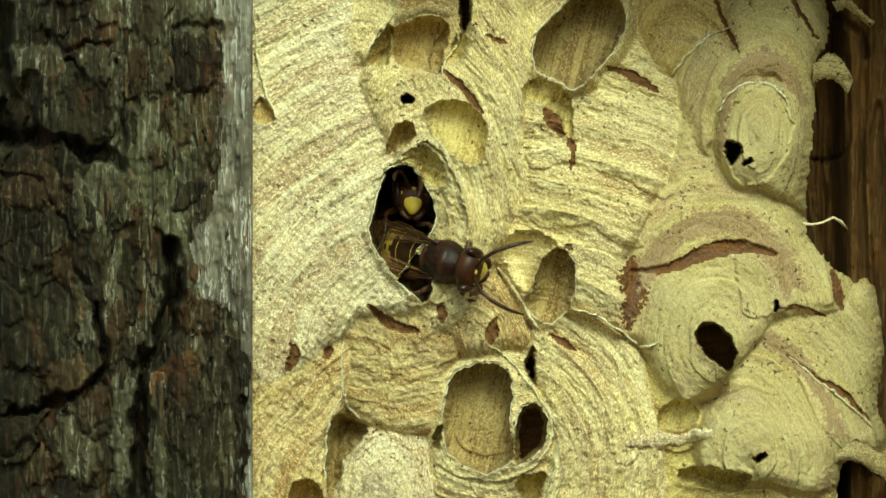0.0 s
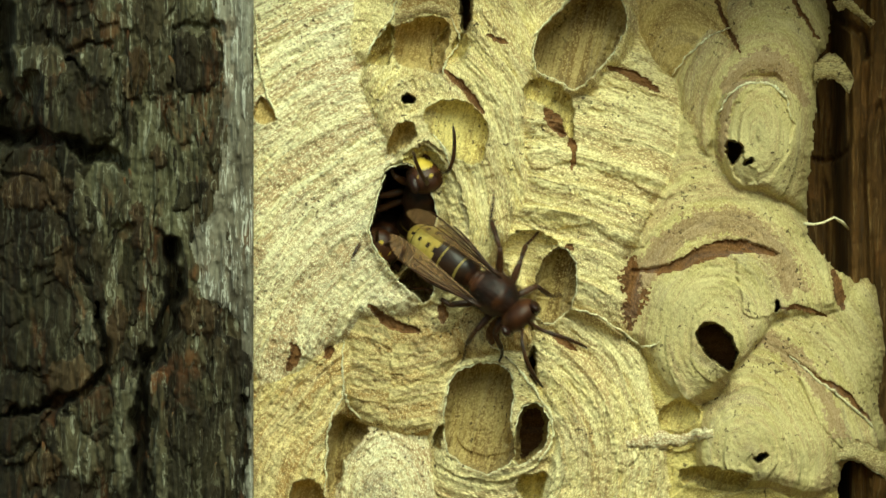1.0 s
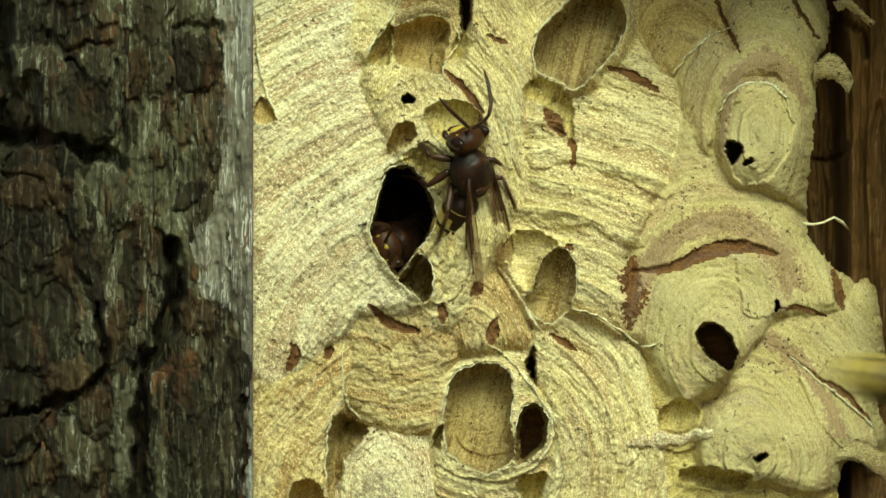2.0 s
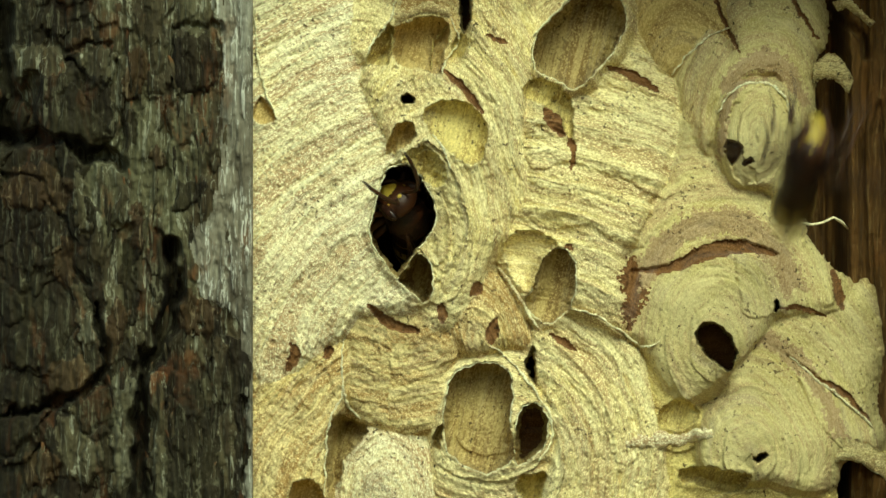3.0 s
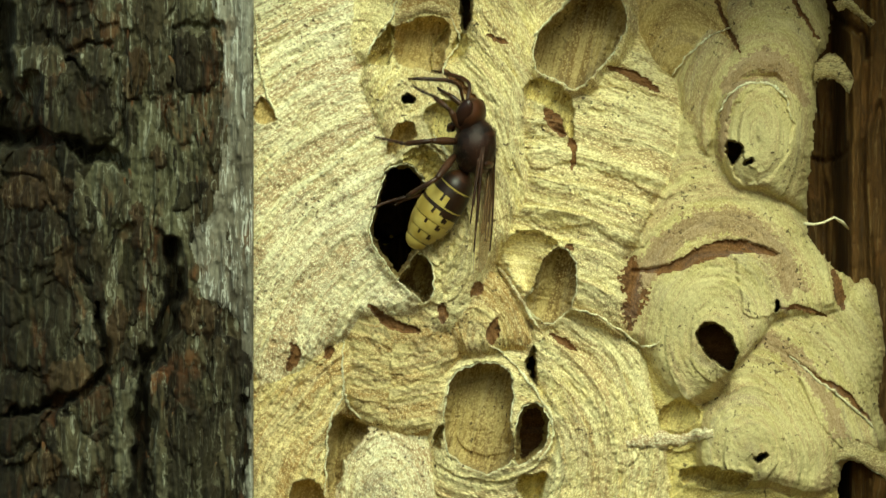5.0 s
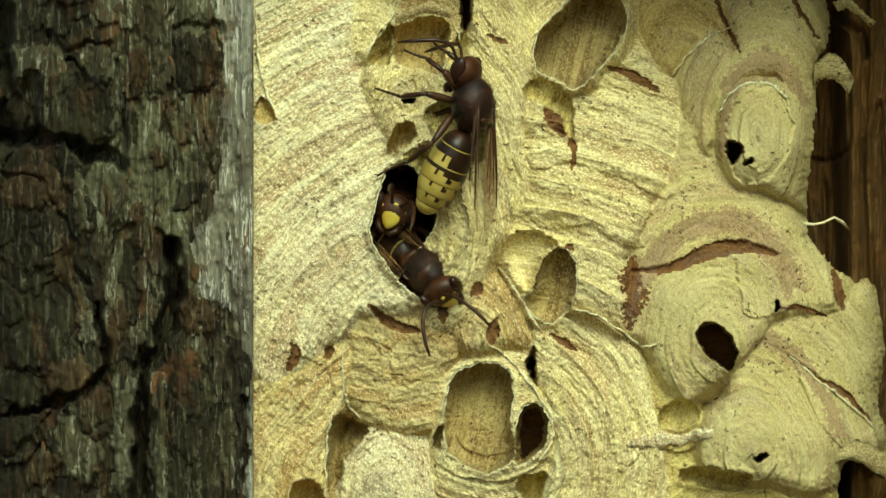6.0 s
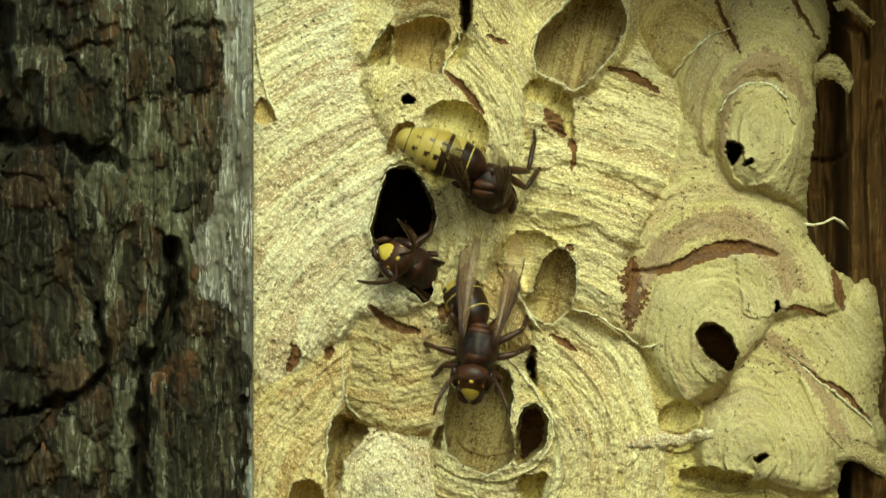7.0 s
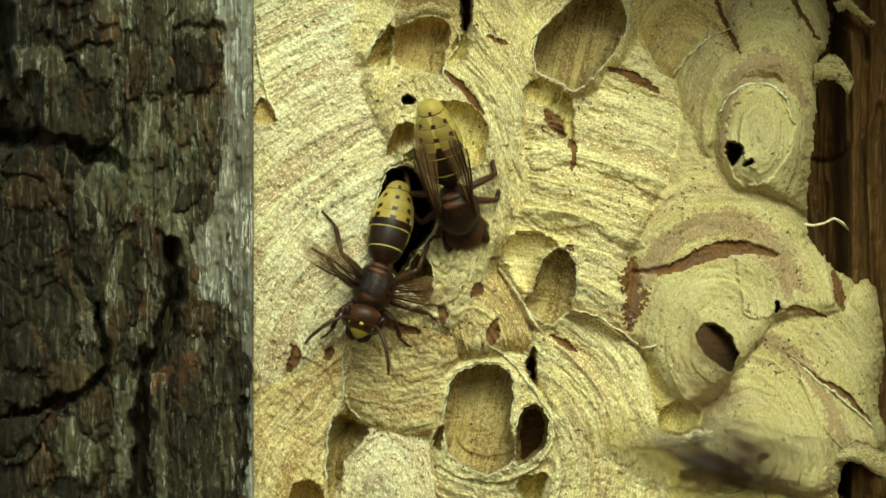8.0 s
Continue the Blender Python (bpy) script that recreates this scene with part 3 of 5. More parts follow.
def build_nest():
    high, owner, lines, lined, hole, slot, lips, plain = nest_relief()
    nest = tagged(new("hornet_nest"), "cream and tan striped papery hornet nest inside the hollow trunk", "hornet nest")
    co = world_of(gu, gv, high).reshape(-1, 3)
    rows, cols = gu.shape
    nor = grid_normals(co, gu.shape)
    faces = grid_faces(rows, cols)
    keep = ~hole.ravel()[faces].any(1)
    who = owner.ravel()[faces[:, 0]]
    kinds = slot.ravel()[faces].max(1)
    for i, name in enumerate(LOBES):
        pick = keep & (who == i)
        if pick.sum() < 50:
            continue
        ring, arc = np.where(lined, gu * 0.8 + 0.2 * gv, lines[i][0]), np.where(lined, gv * 0.8, lines[i][1])
        uv = np.stack([arc.ravel(), ring.ravel()], -1)[faces[pick]] * 0.075 + np.array([13.7, 5.1]) * i
        uv = np.where(np.abs(uv - uv[:, :1]) > 6, uv[:, :1], uv)
        paper = next((m for m, names in PAPERS if name in names), PAPER)
        me = sheet("paper_lobe", co, faces[pick], (paper, PAPER_SHADED, PAPER_BROWN, PAPER_YELLOW, PAPER_TAN, PAPER_WARM), kinds[pick], uv, nor)
        part("paper_lobe", me, nest)
    return nest, high, lips, plain


def height_at(high, u, v):
    c = int(np.clip(round((u - U0) / PITCH), 0, high.shape[1] - 1))
    r = int(np.clip(round((v - V0) / PITCH), 0, high.shape[0] - 1))
    return float(high[r, c])


def add_lips(nest, high, lips):
    """Pale, frayed paper edges round the cells."""
    rnd = random.Random(4)
    for name, (poly, level) in lips.items():
        if name in ("pocket", "notch", "pin_b", "nick", "snail", "leaf_gap", "fold", "fan", "fan_fold", "wedge", "shadow_slot", "peep", "pin", "tooth", "funnel", "niche", "half_cup", "chip", "knot_a", "gap", "flue", "mouth", "porch", "slot"):
            continue
        poly = poly - np.stack([tear(poly[:, 0], poly[:, 1], 31), tear(poly[:, 0], poly[:, 1], 32)], -1)
        centre = poly.mean(0)
        bm = bmesh.new()
        rings = []
        n = len(poly)
        base = [height_at(high, *(p + (p - centre) / (np.linalg.norm(p - centre) + 1e-6) * 5)) for p in poly]
        base = [(base[i - 2] + base[i - 1] + base[i] + base[(i + 1) % n] + base[(i + 2) % n]) / 5 for i in range(n)]
        for i, p in enumerate(poly):
            out = (p - centre) / (np.linalg.norm(p - centre) + 1e-6)
            fray = math.sin(i * 0.9 + len(name)) * 0.5 + rnd.uniform(-0.5, 0.9)
            thick, tall = 0.8 + rnd.random() * 0.6, 0.8 + 1.4 * fray
            prof = ((-thick, -14), (-thick * 1.1, tall * 0.5), (-thick * 0.2, tall), (thick, tall * 0.4), (thick * 1.8, -14))
            rings.append([bm.verts.new(spot(*(p + out * a + rnd.random() * 0.7), base[i] + b)) for a, b in prof])
        for i in range(n):
            a, b = rings[i], rings[(i + 1) % n]
            for k in range(4):
                bm.faces.new((a[k], a[k + 1], b[k + 1], b[k]))
        bmesh.ops.recalc_face_normals(bm, faces=bm.faces)
        uvl = bm.loops.layers.uv.new("growth")
        for f in bm.faces:
            for lo in f.loops:
                lo[uvl].uv = (lo.vert.co.x * 1000, lo.vert.co.z * 1000)
        part("cell_rim", mesh_of("cell_rim", bm, LIP), nest, "pale frayed paper rim")


# free paper edges: line, how far they stand out, half thickness
EDGES = [([(1008, 545), (1060, 560), (1105, 590), (1140, 614), (1168, 606)], 16, 2.6), ([(608, 602), (607, 650), (605, 700), (584, 748), (578, 800), (576, 875)], 14, 2.4),
         ([(652, 96), (660, 75), (688, 42), (704, -10)], 16, 2.2), ([(702, 40), (725, 34), (752, 20), (800, 26)], 22, 5.0), ([(800, 30), (813, 72), (796, 98), (782, 134)], 18, 2.2),
         ([(944, 64), (985, 20), (1012, -10)], 16, 2.4), ([(453, 20), (455, 90), (470, 160), (492, 212)], 18, 3.0), ([(1190, 132), (1222, 94), (1262, 62), (1296, 48)], 14, 2.2),
         ([(1110, 786), (1150, 782), (1212, 776), (1262, 768)], 20, 15.0), ([(1480, 815), (1510, 812), (1535, 824), (1575, 852)], 20, 3.0), ([(882, 470), (915, 520), (962, 592)], 10, 4.0),
         ([(1398, 630), (1440, 668), (1500, 712), (1545, 756)], 12, 3.0), ([(690, 112), (694, 80), (690, 50)], 60, 2.0), ([(764, 122), (768, 80), (792, 45)], 70, 2.0), ([(868, 612), (905, 640), (945, 690), (972, 730), (976, 780), (955, 815)], 10, 3.0),
         ([(640, 742), (615, 715), (606, 680)], 10, 3.0), ([(1272, 200), (1300, 160), (1345, 146), (1385, 166), (1402, 210)], 8, 3.0), ([(764, 236), (785, 262), (796, 300)], 10, 2.4)]


def add_edges(nest, high):
    rnd = random.Random(12)
    for line, tall, thick in EDGES:
        pts = smoothed(line, 12, False)
        n = len(pts)
        pts = pts - 0.8 * np.stack([tear(pts[:, 0], pts[:, 1], 31), tear(pts[:, 0], pts[:, 1], 32)], -1)
        base = [height_at(high, *p) for p in pts]
        base = [max(base[max(i - 2, 0):i + 3]) for i in range(n)]
        bm = bmesh.new()
        rings = []
        for i, p in enumerate(pts):
            way = pts[min(i + 1, n - 1)] - pts[max(i - 1, 0)]
            out = np.array([-way[1], way[0]]) / (np.hypot(*way) + 1e-6)
            k = math.sin(math.pi * (0.08 + 0.84 * i / (n - 1))) ** 0.6
            w, h = thick * (0.4 + 0.6 * rnd.random()) * k, tall * k * (0.12 + 0.32 * rnd.random())
            prof = ((-w * 1.5, -12), (-w, h * 0.4), (-w * 0.3, h), (w * 0.6, h * 0.8), (w, h * 0.2), (w * 1.4, -12))
            rings.append([bm.verts.new(spot(*(p + out * a + rnd.uniform(-0.6, 0.6)), base[i] + b)) for a, b in prof])
        for a, b in zip(rings, rings[1:]):
            for k in range(5):
                bm.faces.new((a[k], a[k + 1], b[k + 1], b[k]))
        bm.faces.new(rings[0])
        bm.faces.new(rings[-1])
        bmesh.ops.recalc_face_normals(bm, faces=bm.faces)
        uvl = bm.loops.layers.uv.new("growth")
        for f in bm.faces:
            for lo in f.loops:
                lo[uvl].uv = (lo.vert.co.x * 1000, lo.vert.co.z * 1000)
        part("paper_edge", mesh_of("paper_edge", bm, PAPER_YELLOW if thick < 2.1 else PAPER if thick >= 4 else LIP), nest, "pale torn paper edge")


def add_backing(nest, high):
    """A brown backing sheet under the outer paper, left open round the entrance."""
    k = 5
    u, v, h = gu[::k, ::k], gv[::k, ::k], high[::k, ::k]
    for _ in range(6):
        p = np.pad(h, 1, mode="edge")
        h = (p[:-2, 1:-1] + p[2:, 1:-1] + p[1:-1, :-2] + p[1:-1, 2:] + h) / 5
    # added to fill the holes with dark brown where little light reaches
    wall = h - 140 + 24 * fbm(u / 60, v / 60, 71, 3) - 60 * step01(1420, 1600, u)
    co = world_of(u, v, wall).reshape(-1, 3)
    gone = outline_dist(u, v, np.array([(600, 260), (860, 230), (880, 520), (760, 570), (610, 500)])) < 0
    gone |= (outline_dist(u, v, np.array(OPEN_SIDE)) < 14) | (outline_dist(u, v, np.array(OPEN_FOOT)) < 14)
    faces = grid_faces(*u.shape)
    faces = faces[~gone.ravel()[faces].any(1)]
    uv = np.stack([u.ravel() * 0.075, v.ravel() * 0.075], -1)
    part("hole_backing", sheet("hole_backing", co, faces, (PAPER_BROWN,), None, uv), nest, "brown backing sheet added behind the holes")


# loose flaps: one border, the other border, heights along them, bulge
FLAPS = [([(1440, 112), (1472, 94), (1496, 112), (1512, 142)], [(1440, 148), (1465, 140), (1484, 147), (1503, 168)], -10, -24, 2),
         ([(1474, 4), (1500, -6), (1526, 18), (1550, 40)], [(1484, 22), (1500, 16), (1516, 28), (1540, 50)], -10, -22, 4),
         ([(1478, 786), (1520, 780), (1565, 800), (1610, 815)], [(1480, 816), (1510, 812), (1540, 828), (1590, 862)], 30, 36, 3),
         ([(698, 46), (722, 38), (752, 26), (798, 34)], [(700, 20), (728, 14), (758, 4), (796, 12)], 52, 60, 6)]


def add_flaps(nest):
    rnd = random.Random(21)
    for one, two, h1, h2, bulge in FLAPS:
        a, b = smoothed(one, 8, False), smoothed(two, 8, False)
        bm = bmesh.new()
        rows = []
        for i, (p, q) in enumerate(zip(a, b)):
            row = []
            for k in range(7):
                t = k / 6
                c = p + (q - p) * t
                row.append(bm.verts.new(spot(c[0] + rnd.uniform(-0.4, 0.4), c[1] + rnd.uniform(-0.5, 0.5) * (1 + 5 * (k in (0, 6))), h1 + (h2 - h1) * t + bulge * math.sin(t * math.pi) + rnd.uniform(-0.3, 0.3))))
            rows.append(row)
        for r, q in zip(rows, rows[1:]):
            for k in range(6):
                bm.faces.new((r[k], r[k + 1], q[k + 1], q[k]))
        uvl = bm.loops.layers.uv.new("growth")
        for f in bm.faces:
            for lo in f.loops:
                lo[uvl].uv = (lo.vert.co.x * 1000, lo.vert.co.z * 1000)
        bmesh.ops.solidify(bm, geom=bm.faces[:], thickness=1.6 * STEP)
        part("paper_flap", mesh_of("paper_flap", bm, PAPER_HONEY), nest, "loose curled paper flap")
    bm = bmesh.new()
    tube(bm, [spot(*p) for p in ((1424, 396, 20), (1440, 398, 4), (1458, 394, -6), (1476, 385, -14), (1490, 393, -22), (1502, 406, -40))], [4 * STEP, 3.6 * STEP, 3 * STEP, 3.4 * STEP, 4 * STEP, 2 * STEP], 8, 0.7)
    part("paper_strand", mesh_of("paper_strand", bm, PAPER), nest, "twisted paper strand holding to the wood")


nest, nest_high, nest_lips, nest_plain = build_nest()
add_flaps(nest)
add_lips(nest, nest_high, nest_lips)
add_edges(nest, nest_high)
add_backing(nest, nest_plain)


# ---- the hollow tree ----
CRACKS = [([(4, -60), (12, 80), (8, 200), (24, 250)], 18, 90), ([(-60, 245), (40, 250), (110, 247), (150, 268), (215, 288)], 20, 70), ([(50, 140), (52, 200), (60, 250)], 15, 55),
          ([(246, 1020), (248, 780), (258, 660), (296, 570), (305, 430)], 17, 85), ([(-60, 740), (60, 728), (120, 712), (160, 690), (190, 660), (176, 600), (165, 540)], 8, 48),
          ([(122, 96), (148, 128), (162, 165)], 4, 22), ([(302, -60), (306, 50), (300, 200), (292, 330)], 6, 22), ([(308, 48), (350, 44), (395, 54)], 5, 18),
          ([(215, 290), (212, 200), (206, 120)], 6, 20), ([(388, 60), (392, 110), (384, 160)], 6, 16), ([(425, 700), (430, 800), (432, 900)], 3, 16),
          ([(80, 60), (150, 84), (190, 84)], 6, 16), ([(0, 300), (60, 330), (120, 400), (130, 470), (160, 500)], 7, 20), ([(0, 800), (70, 800), (96, 850), (110, 882)], 5, 18)]


FLAKES = []


def flake(*shape):
    """u, v, half width, half height, lean, lift, material"""
    FLAKES.append(shape)


for tone, group in (("L", [(70, 120, 48, 62, 0, 7), (175, 115, 35, 42, 12, 5), (205, 25, 48, 28, 0, 7), (278, 110, 17, 62, -3, 6), (335, 205, 12, 48, 0, 6)]),
                    ("L", [(376, 235, 14, 70, 2, 6), (140, 350, 11, 60, -6, 9), (220, 350, 34, 58, 4, 7), (182, 400, 27, 66, 8, 6)]),
                    ("L", [(145, 560, 14, 58, -14, 9), (215, 765, 21, 108, 2, 9), (281, 785, 17, 125, 0, 8)]),
                    ("L", [(140, 795, 38, 62, -10, 11), (380, 650, 13, 60, 10, 5), (402, 800, 15, 78, 0, 6), (352, 600, 20, 44, 8, 5)]),
                    ("D", [(60, 425, 58, 52, 0, 7), (60, 622, 48, 36, 0, 8), (40, 690, 40, 28, 0, 7), (36, 770, 40, 24, 0, 6)]),
                    ("D", [(132, 190, 72, 66, -6, 9), (100, 20, 60, 28, 0, 8), (345, 112, 42, 56, 0, 9), (228, 215, 15, 46, 0, 4), (332, 350, 30, 30, 0, 7)]),
                    ("D", [(230, 500, 15, 82, 0, 6), (165, 740, 30, 40, 0, 6), (335, 770, 22, 50, 0, 6), (280, 470, 20, 60, 0, 5), (330, 690, 26, 40, 0, 5)]),
                    ("R", [(242, 130, 20, 42, 0, 10), (280, 282, 13, 20, -20, 8), (66, 330, 62, 38, 0, 8), (242, 400, 14, 50, 0, 5), (116, 470, 18, 58, 0, 7)]),
                    ("R", [(205, 590, 18, 62, 8, 9), (345, 556, 34, 32, 10, 8), (122, 672, 44, 34, 10, 8), (70, 832, 34, 30, 0, 9), (150, 70, 20, 14, 0, 6)])):
    for shape in group:
        flake(*shape, {"L": BARK_LIGHT, "D": BARK, "R": BARK_RUST}[tone])


def shard_mesh(seed):
    """A long, bowed splinter of bark with torn ends."""
    rnd = random.Random(seed + 50)
    bm = bmesh.new()
    long, wide, bow = rnd.uniform(60, 130) * STEP, rnd.uniform(7, 15) * STEP, rnd.uniform(2, 7) * STEP
    front, back = [], []
    for i in range(9):
        t = i / 8
        half = wide * 0.5 * (math.sin(math.pi * (0.06 + 0.88 * t)) ** 0.5) * rnd.uniform(0.65, 1.1)
        off, lift = rnd.uniform(-0.2, 0.2) * wide, -bow * math.cos((t - 0.5) * math.pi) + 0.4 * bow + rnd.uniform(-0.6, 0.6) * STEP
        z = (t - 0.5) * long
        front.append([bm.verts.new((off + half * w, lift - abs(1 - abs(w)) * 2.0 * STEP, z + rnd.uniform(-2, 2) * STEP)) for w in (-1, -0.3, 0.4, 1)])
        back.append([bm.verts.new((p.co.x * 0.9, p.co.y + 5 * STEP, p.co.z)) for p in front[-1]])
    for i in range(8):
        for k in range(3):
            bm.faces.new((front[i][k], front[i][k + 1], front[i + 1][k + 1], front[i + 1][k]))
        for k in (0, 3):
            bm.faces.new((front[i][k], front[i + 1][k], back[i + 1][k], back[i][k]))
    for i in (0, 8):
        for k in range(3):
            bm.faces.new((front[i][k], back[i][k], back[i][k + 1], front[i][k + 1]))
    bmesh.ops.recalc_face_normals(bm, faces=bm.faces)
    return mesh_of("bark_shard", bm, BARK_LIGHT if seed % 2 else BARK)


def build_trunk():
    tree = tagged(new("hollow_tree"), "old hollow tree trunk with cracked grey-brown bark", "tree")
    pitch = 2.5
    us = np.concatenate([np.arange(-420, 444, pitch), [445.5, 447, 448, 448.5, 448.8, 449, 449]])
    u, v = np.meshgrid(us, np.arange(-150, 1030, pitch))
    ju, jv = u + 34 * fbm(u / 70, v / 80, 41, 4, 0.6), v + 60 * fbm(u / 60, v / 80, 42, 4, 0.6)
    ju, jv = ju + 16 * fbm(ju / 22, jv / 40, 68, 3), jv + 30 * fbm(ju / 22, jv / 40, 69, 3)
    rnd = np.random.RandomState(8)
    seeds = np.stack([rnd.uniform(-440, 380, 110), rnd.uniform(-170, 1050, 110)], -1)
    first, second, plate = np.full(u.shape, 1e9), np.full(u.shape, 1e9), np.zeros(u.shape, int)
    for i, (su, sv) in enumerate(seeds):
        d = np.hypot((ju - su) * 1.2, (jv - sv) * 0.7)
        near = d < first
        second = np.where(near, first, np.minimum(second, d))
        plate, first = np.where(near, i, plate), np.where(near, d, first)
    scaly = step01(260, 170, ju)
    tilt = rnd.uniform(-14, 14, 111)
    strip = step01(-22, 22, u + 0.5 * (ju - u) + 40 * fbm(u / 20, v / 50, 67, 3) - np.interp(v, [0, 370, 430, 520, 570, 900], [384, 386, 344, 350, 430, 432]))
    du = np.maximum(440 - u, 0)
    high = 150 - (515 - np.sqrt(np.maximum(515 ** 2 - np.minimum(du, 475) ** 2, 1))) - 0.75 * np.maximum(du - 475, 0)
    lift = rnd.uniform(-16, 16, 111)
    high = high + (1 - strip) * (0.3 + 0.7 * scaly) * (0.45 * lift[plate] - 4 * step01(9, 0, second - first) + tilt[plate] * (jv - seeds[plate % 110, 1]) / 100)
    flakes = fbm(ju / 46, jv / 120, 43, 3)
    high = high + (1 - 0.75 * strip) * 26 * np.abs(flakes)
    for su, sv, sd, amp, n in ((90, 200, 45, 30, 5), (36, 120, 49, 14, 5), (13, 70, 50, 9, 5)):
        f = fbm(ju / su, jv / sv, sd, 3) * n
        high = high + (1 - 0.55 * strip) * amp * (np.floor(f) + step01(0.78, 1.0, f % 1.0)) / n
    ridge = 1 - 2 * np.abs(fbm(ju / 16, v / 150, 55, 4, 0.6))
    high = high + (1 - 0.8 * scaly) * 30 * (ridge - 0.6) * (0.5 + fbm(u / 70, v / 120, 56, 2)) + (1 - 0.5 * scaly) * 4 * (1 - 3 * np.abs(fbm(u / 8, v / 80, 57, 2)))
    high = high + 9 * scaly * fbm(u / 22, v / 30, 66, 4, 0.6) + (1 - 0.5 * scaly) * 20 * fbm(u / 12, v / 110, 44, 4, 0.6) + (1 - 0.4 * scaly) * 10 * fbm(u / 5, v / 48, 46, 2) + 5 * fbm(u / 6, v / 9, 47, 2)
    high = high + (1 - 0.7 * scaly) * (4 * (1 - 4 * np.abs(fbm(ju / 9, v / 110, 71, 2))) + 3 * (1 - 4 * np.abs(fbm(u / 5, v / 60, 72, 2))))
    # flakes of bark lying over one another, their lower edges proud
    top = np.full(u.shape, -1)
    wu, wv = u + 0.75 * (ju - u) + 26 * fbm(u / 16, v / 34, 61, 4, 0.6), v + 0.6 * (jv - v) + 40 * fbm(u / 13, v / 30, 62, 4, 0.6)
    for k, (fu, fv, fw, fh, lean, lift_, tone) in enumerate(FLAKES):
        c, q = math.cos(math.radians(lean)), math.sin(math.radians(lean))
        x, y = (c * (wu - fu) + q * (wv - fv)) / fw, (c * (wv - fv) - q * (wu - fu)) / fh
        r = (np.abs(x) ** 3 + np.abs(y) ** 3) ** (1 / 3)
        high = high + (0.8 + 0.45 * np.clip(y, -1, 1) + 0.35 * fbm(u / 40, v / 40, 63 + k, 2)) * 1.15 * lift_ * step01(1.06, 0.82, r)
        top = np.where(r < 1.0, k, top)
    for line, half, deep in CRACKS:
        d, t = line_dist(ju, jv, smoothed(line, 4, False))
        wide = half * (0.2 + 1.4 * vnoise(u / 34, v / 34, 58)) + 0.5
        high -= deep * (0.5 + 0.8 * vnoise(u / 60, v / 60, 59)) * step01(wide * 1.5, wide * 0.2, d)
    back = np.array([0.0] * (len(us) - 7) + [4, 10, 30, 70, 120, 190, 300])
    high = high - back[None, :]
    co = world_of(u, v, high).reshape(-1, 3)
    faces = grid_faces(*u.shape)
    who = np.where((strip + 0.55 * fbm(u / 14, v / 70, 48, 3) + 0.5 * fbm(u / 4, v / 30, 49, 2) > 0.5), 110, plate).ravel()[faces[:, 0]]
    lie = top.ravel()[faces[:, 0]]
    who = np.where((lie >= 0) & (who != 110), 200 + lie, who)
    for i in sorted(set(who.tolist())):
        pick = who == i
        if pick.sum() < 30:
            continue
        name, mat = ("bark_edge", BARK_EDGE) if i == 110 else ("bark_plate", BARK_LIGHT if seeds[i, 0] > 205 and seeds[i, 1] < 540 else BARK) if i < 110 else ("bark_flake", FLAKES[i - 200][6])
        part(name, sheet(name, co, faces[pick], (mat,)), tree, "pale weathered bark edge" if i == 110 else "")
    # a few splinters that stand off the bark
    shapes = [shard_mesh(k) for k in range(6)]
    rnd2 = random.Random(31)
    ulist, vlist = u[0], v[:, 0]
    for k in range(70):
        su, sv = rnd2.uniform(195, 385) if k < 52 else rnd2.uniform(60, 420), rnd2.uniform(10, 870)
        c, q = int(np.searchsorted(ulist, su)), int(np.searchsorted(vlist, sv))
        near = high[max(q - 12, 0):q + 12, max(c - 3, 0):c + 4]
        ob = part("bark_shard", shapes[k % 6], tree)
        size = rnd2.uniform(0.4, 0.8)
        ob.matrix_basis = Matrix.Translation(spot(su, sv, float(np.percentile(near, 50)) - 1)) @ pose(0, 0, 0, rnd2.uniform(-3, 3), rnd2.gauss(0, 7), rnd2.uniform(-30, 30)) @ Matrix.Diagonal((size * rnd2.uniform(0.7, 1.3), 1, size, 1))
    # the rotten wall of the hollow, behind and beside the nest
    us = np.concatenate([np.arange(380, 1400, 12.0), np.arange(1400, 1640, 2.5), np.arange(1640, 2100, 8.0)])
    u, v = np.meshgrid(us, np.arange(-160, 1040, 4.0))
    ju = u + 14 * fbm(u / 50, v / 160, 51, 3)
    # unseen past u 1600, the wall is raised to shade the nest's right
    high = -60 - 150 * step01(1512, 1470, u) - 220 * step01(1440, 1250, u) + 10 * step01(1560, 1640, u) + 400 * step01(1600, 1700, u) - 1.6 * np.maximum(u - 1720, 0)
    high = high + 40 * fbm(ju / 26, v / 200, 52, 4, 0.6) - 16 * step01(0.05, 0.0, np.abs(fbm(ju / 26, v / 420, 58, 3))) + 10 * fbm(ju / 7, v / 60, 53, 3) + 5 * fbm(u / 6, v / 9, 54, 2)
    for line, half, deep in [([(1500, 100), (1502, 200), (1500, 260), (1470, 284), (1440, 282)], 5, 15), ([(1530, -100), (1528, 400), (1535, 900)], 7, 26), ([(1478, 30), (1520, 60), (1530, 100)], 8, 24)]:
        d, t = line_dist(ju, v, smoothed(line, 4, False))
        high -= deep * step01(half * 1.4, half * 0.3, d)
    co = world_of(u, v, high).reshape(-1, 3)
    part("rotten_wall", sheet("rotten_wall", co, grid_faces(*u.shape), (ROT,)), tree, "dark red-brown rotten heartwood")
    # a thick rim added above the hollow, out of view, to shade the nest
    bm = bmesh.new()
    rows = []
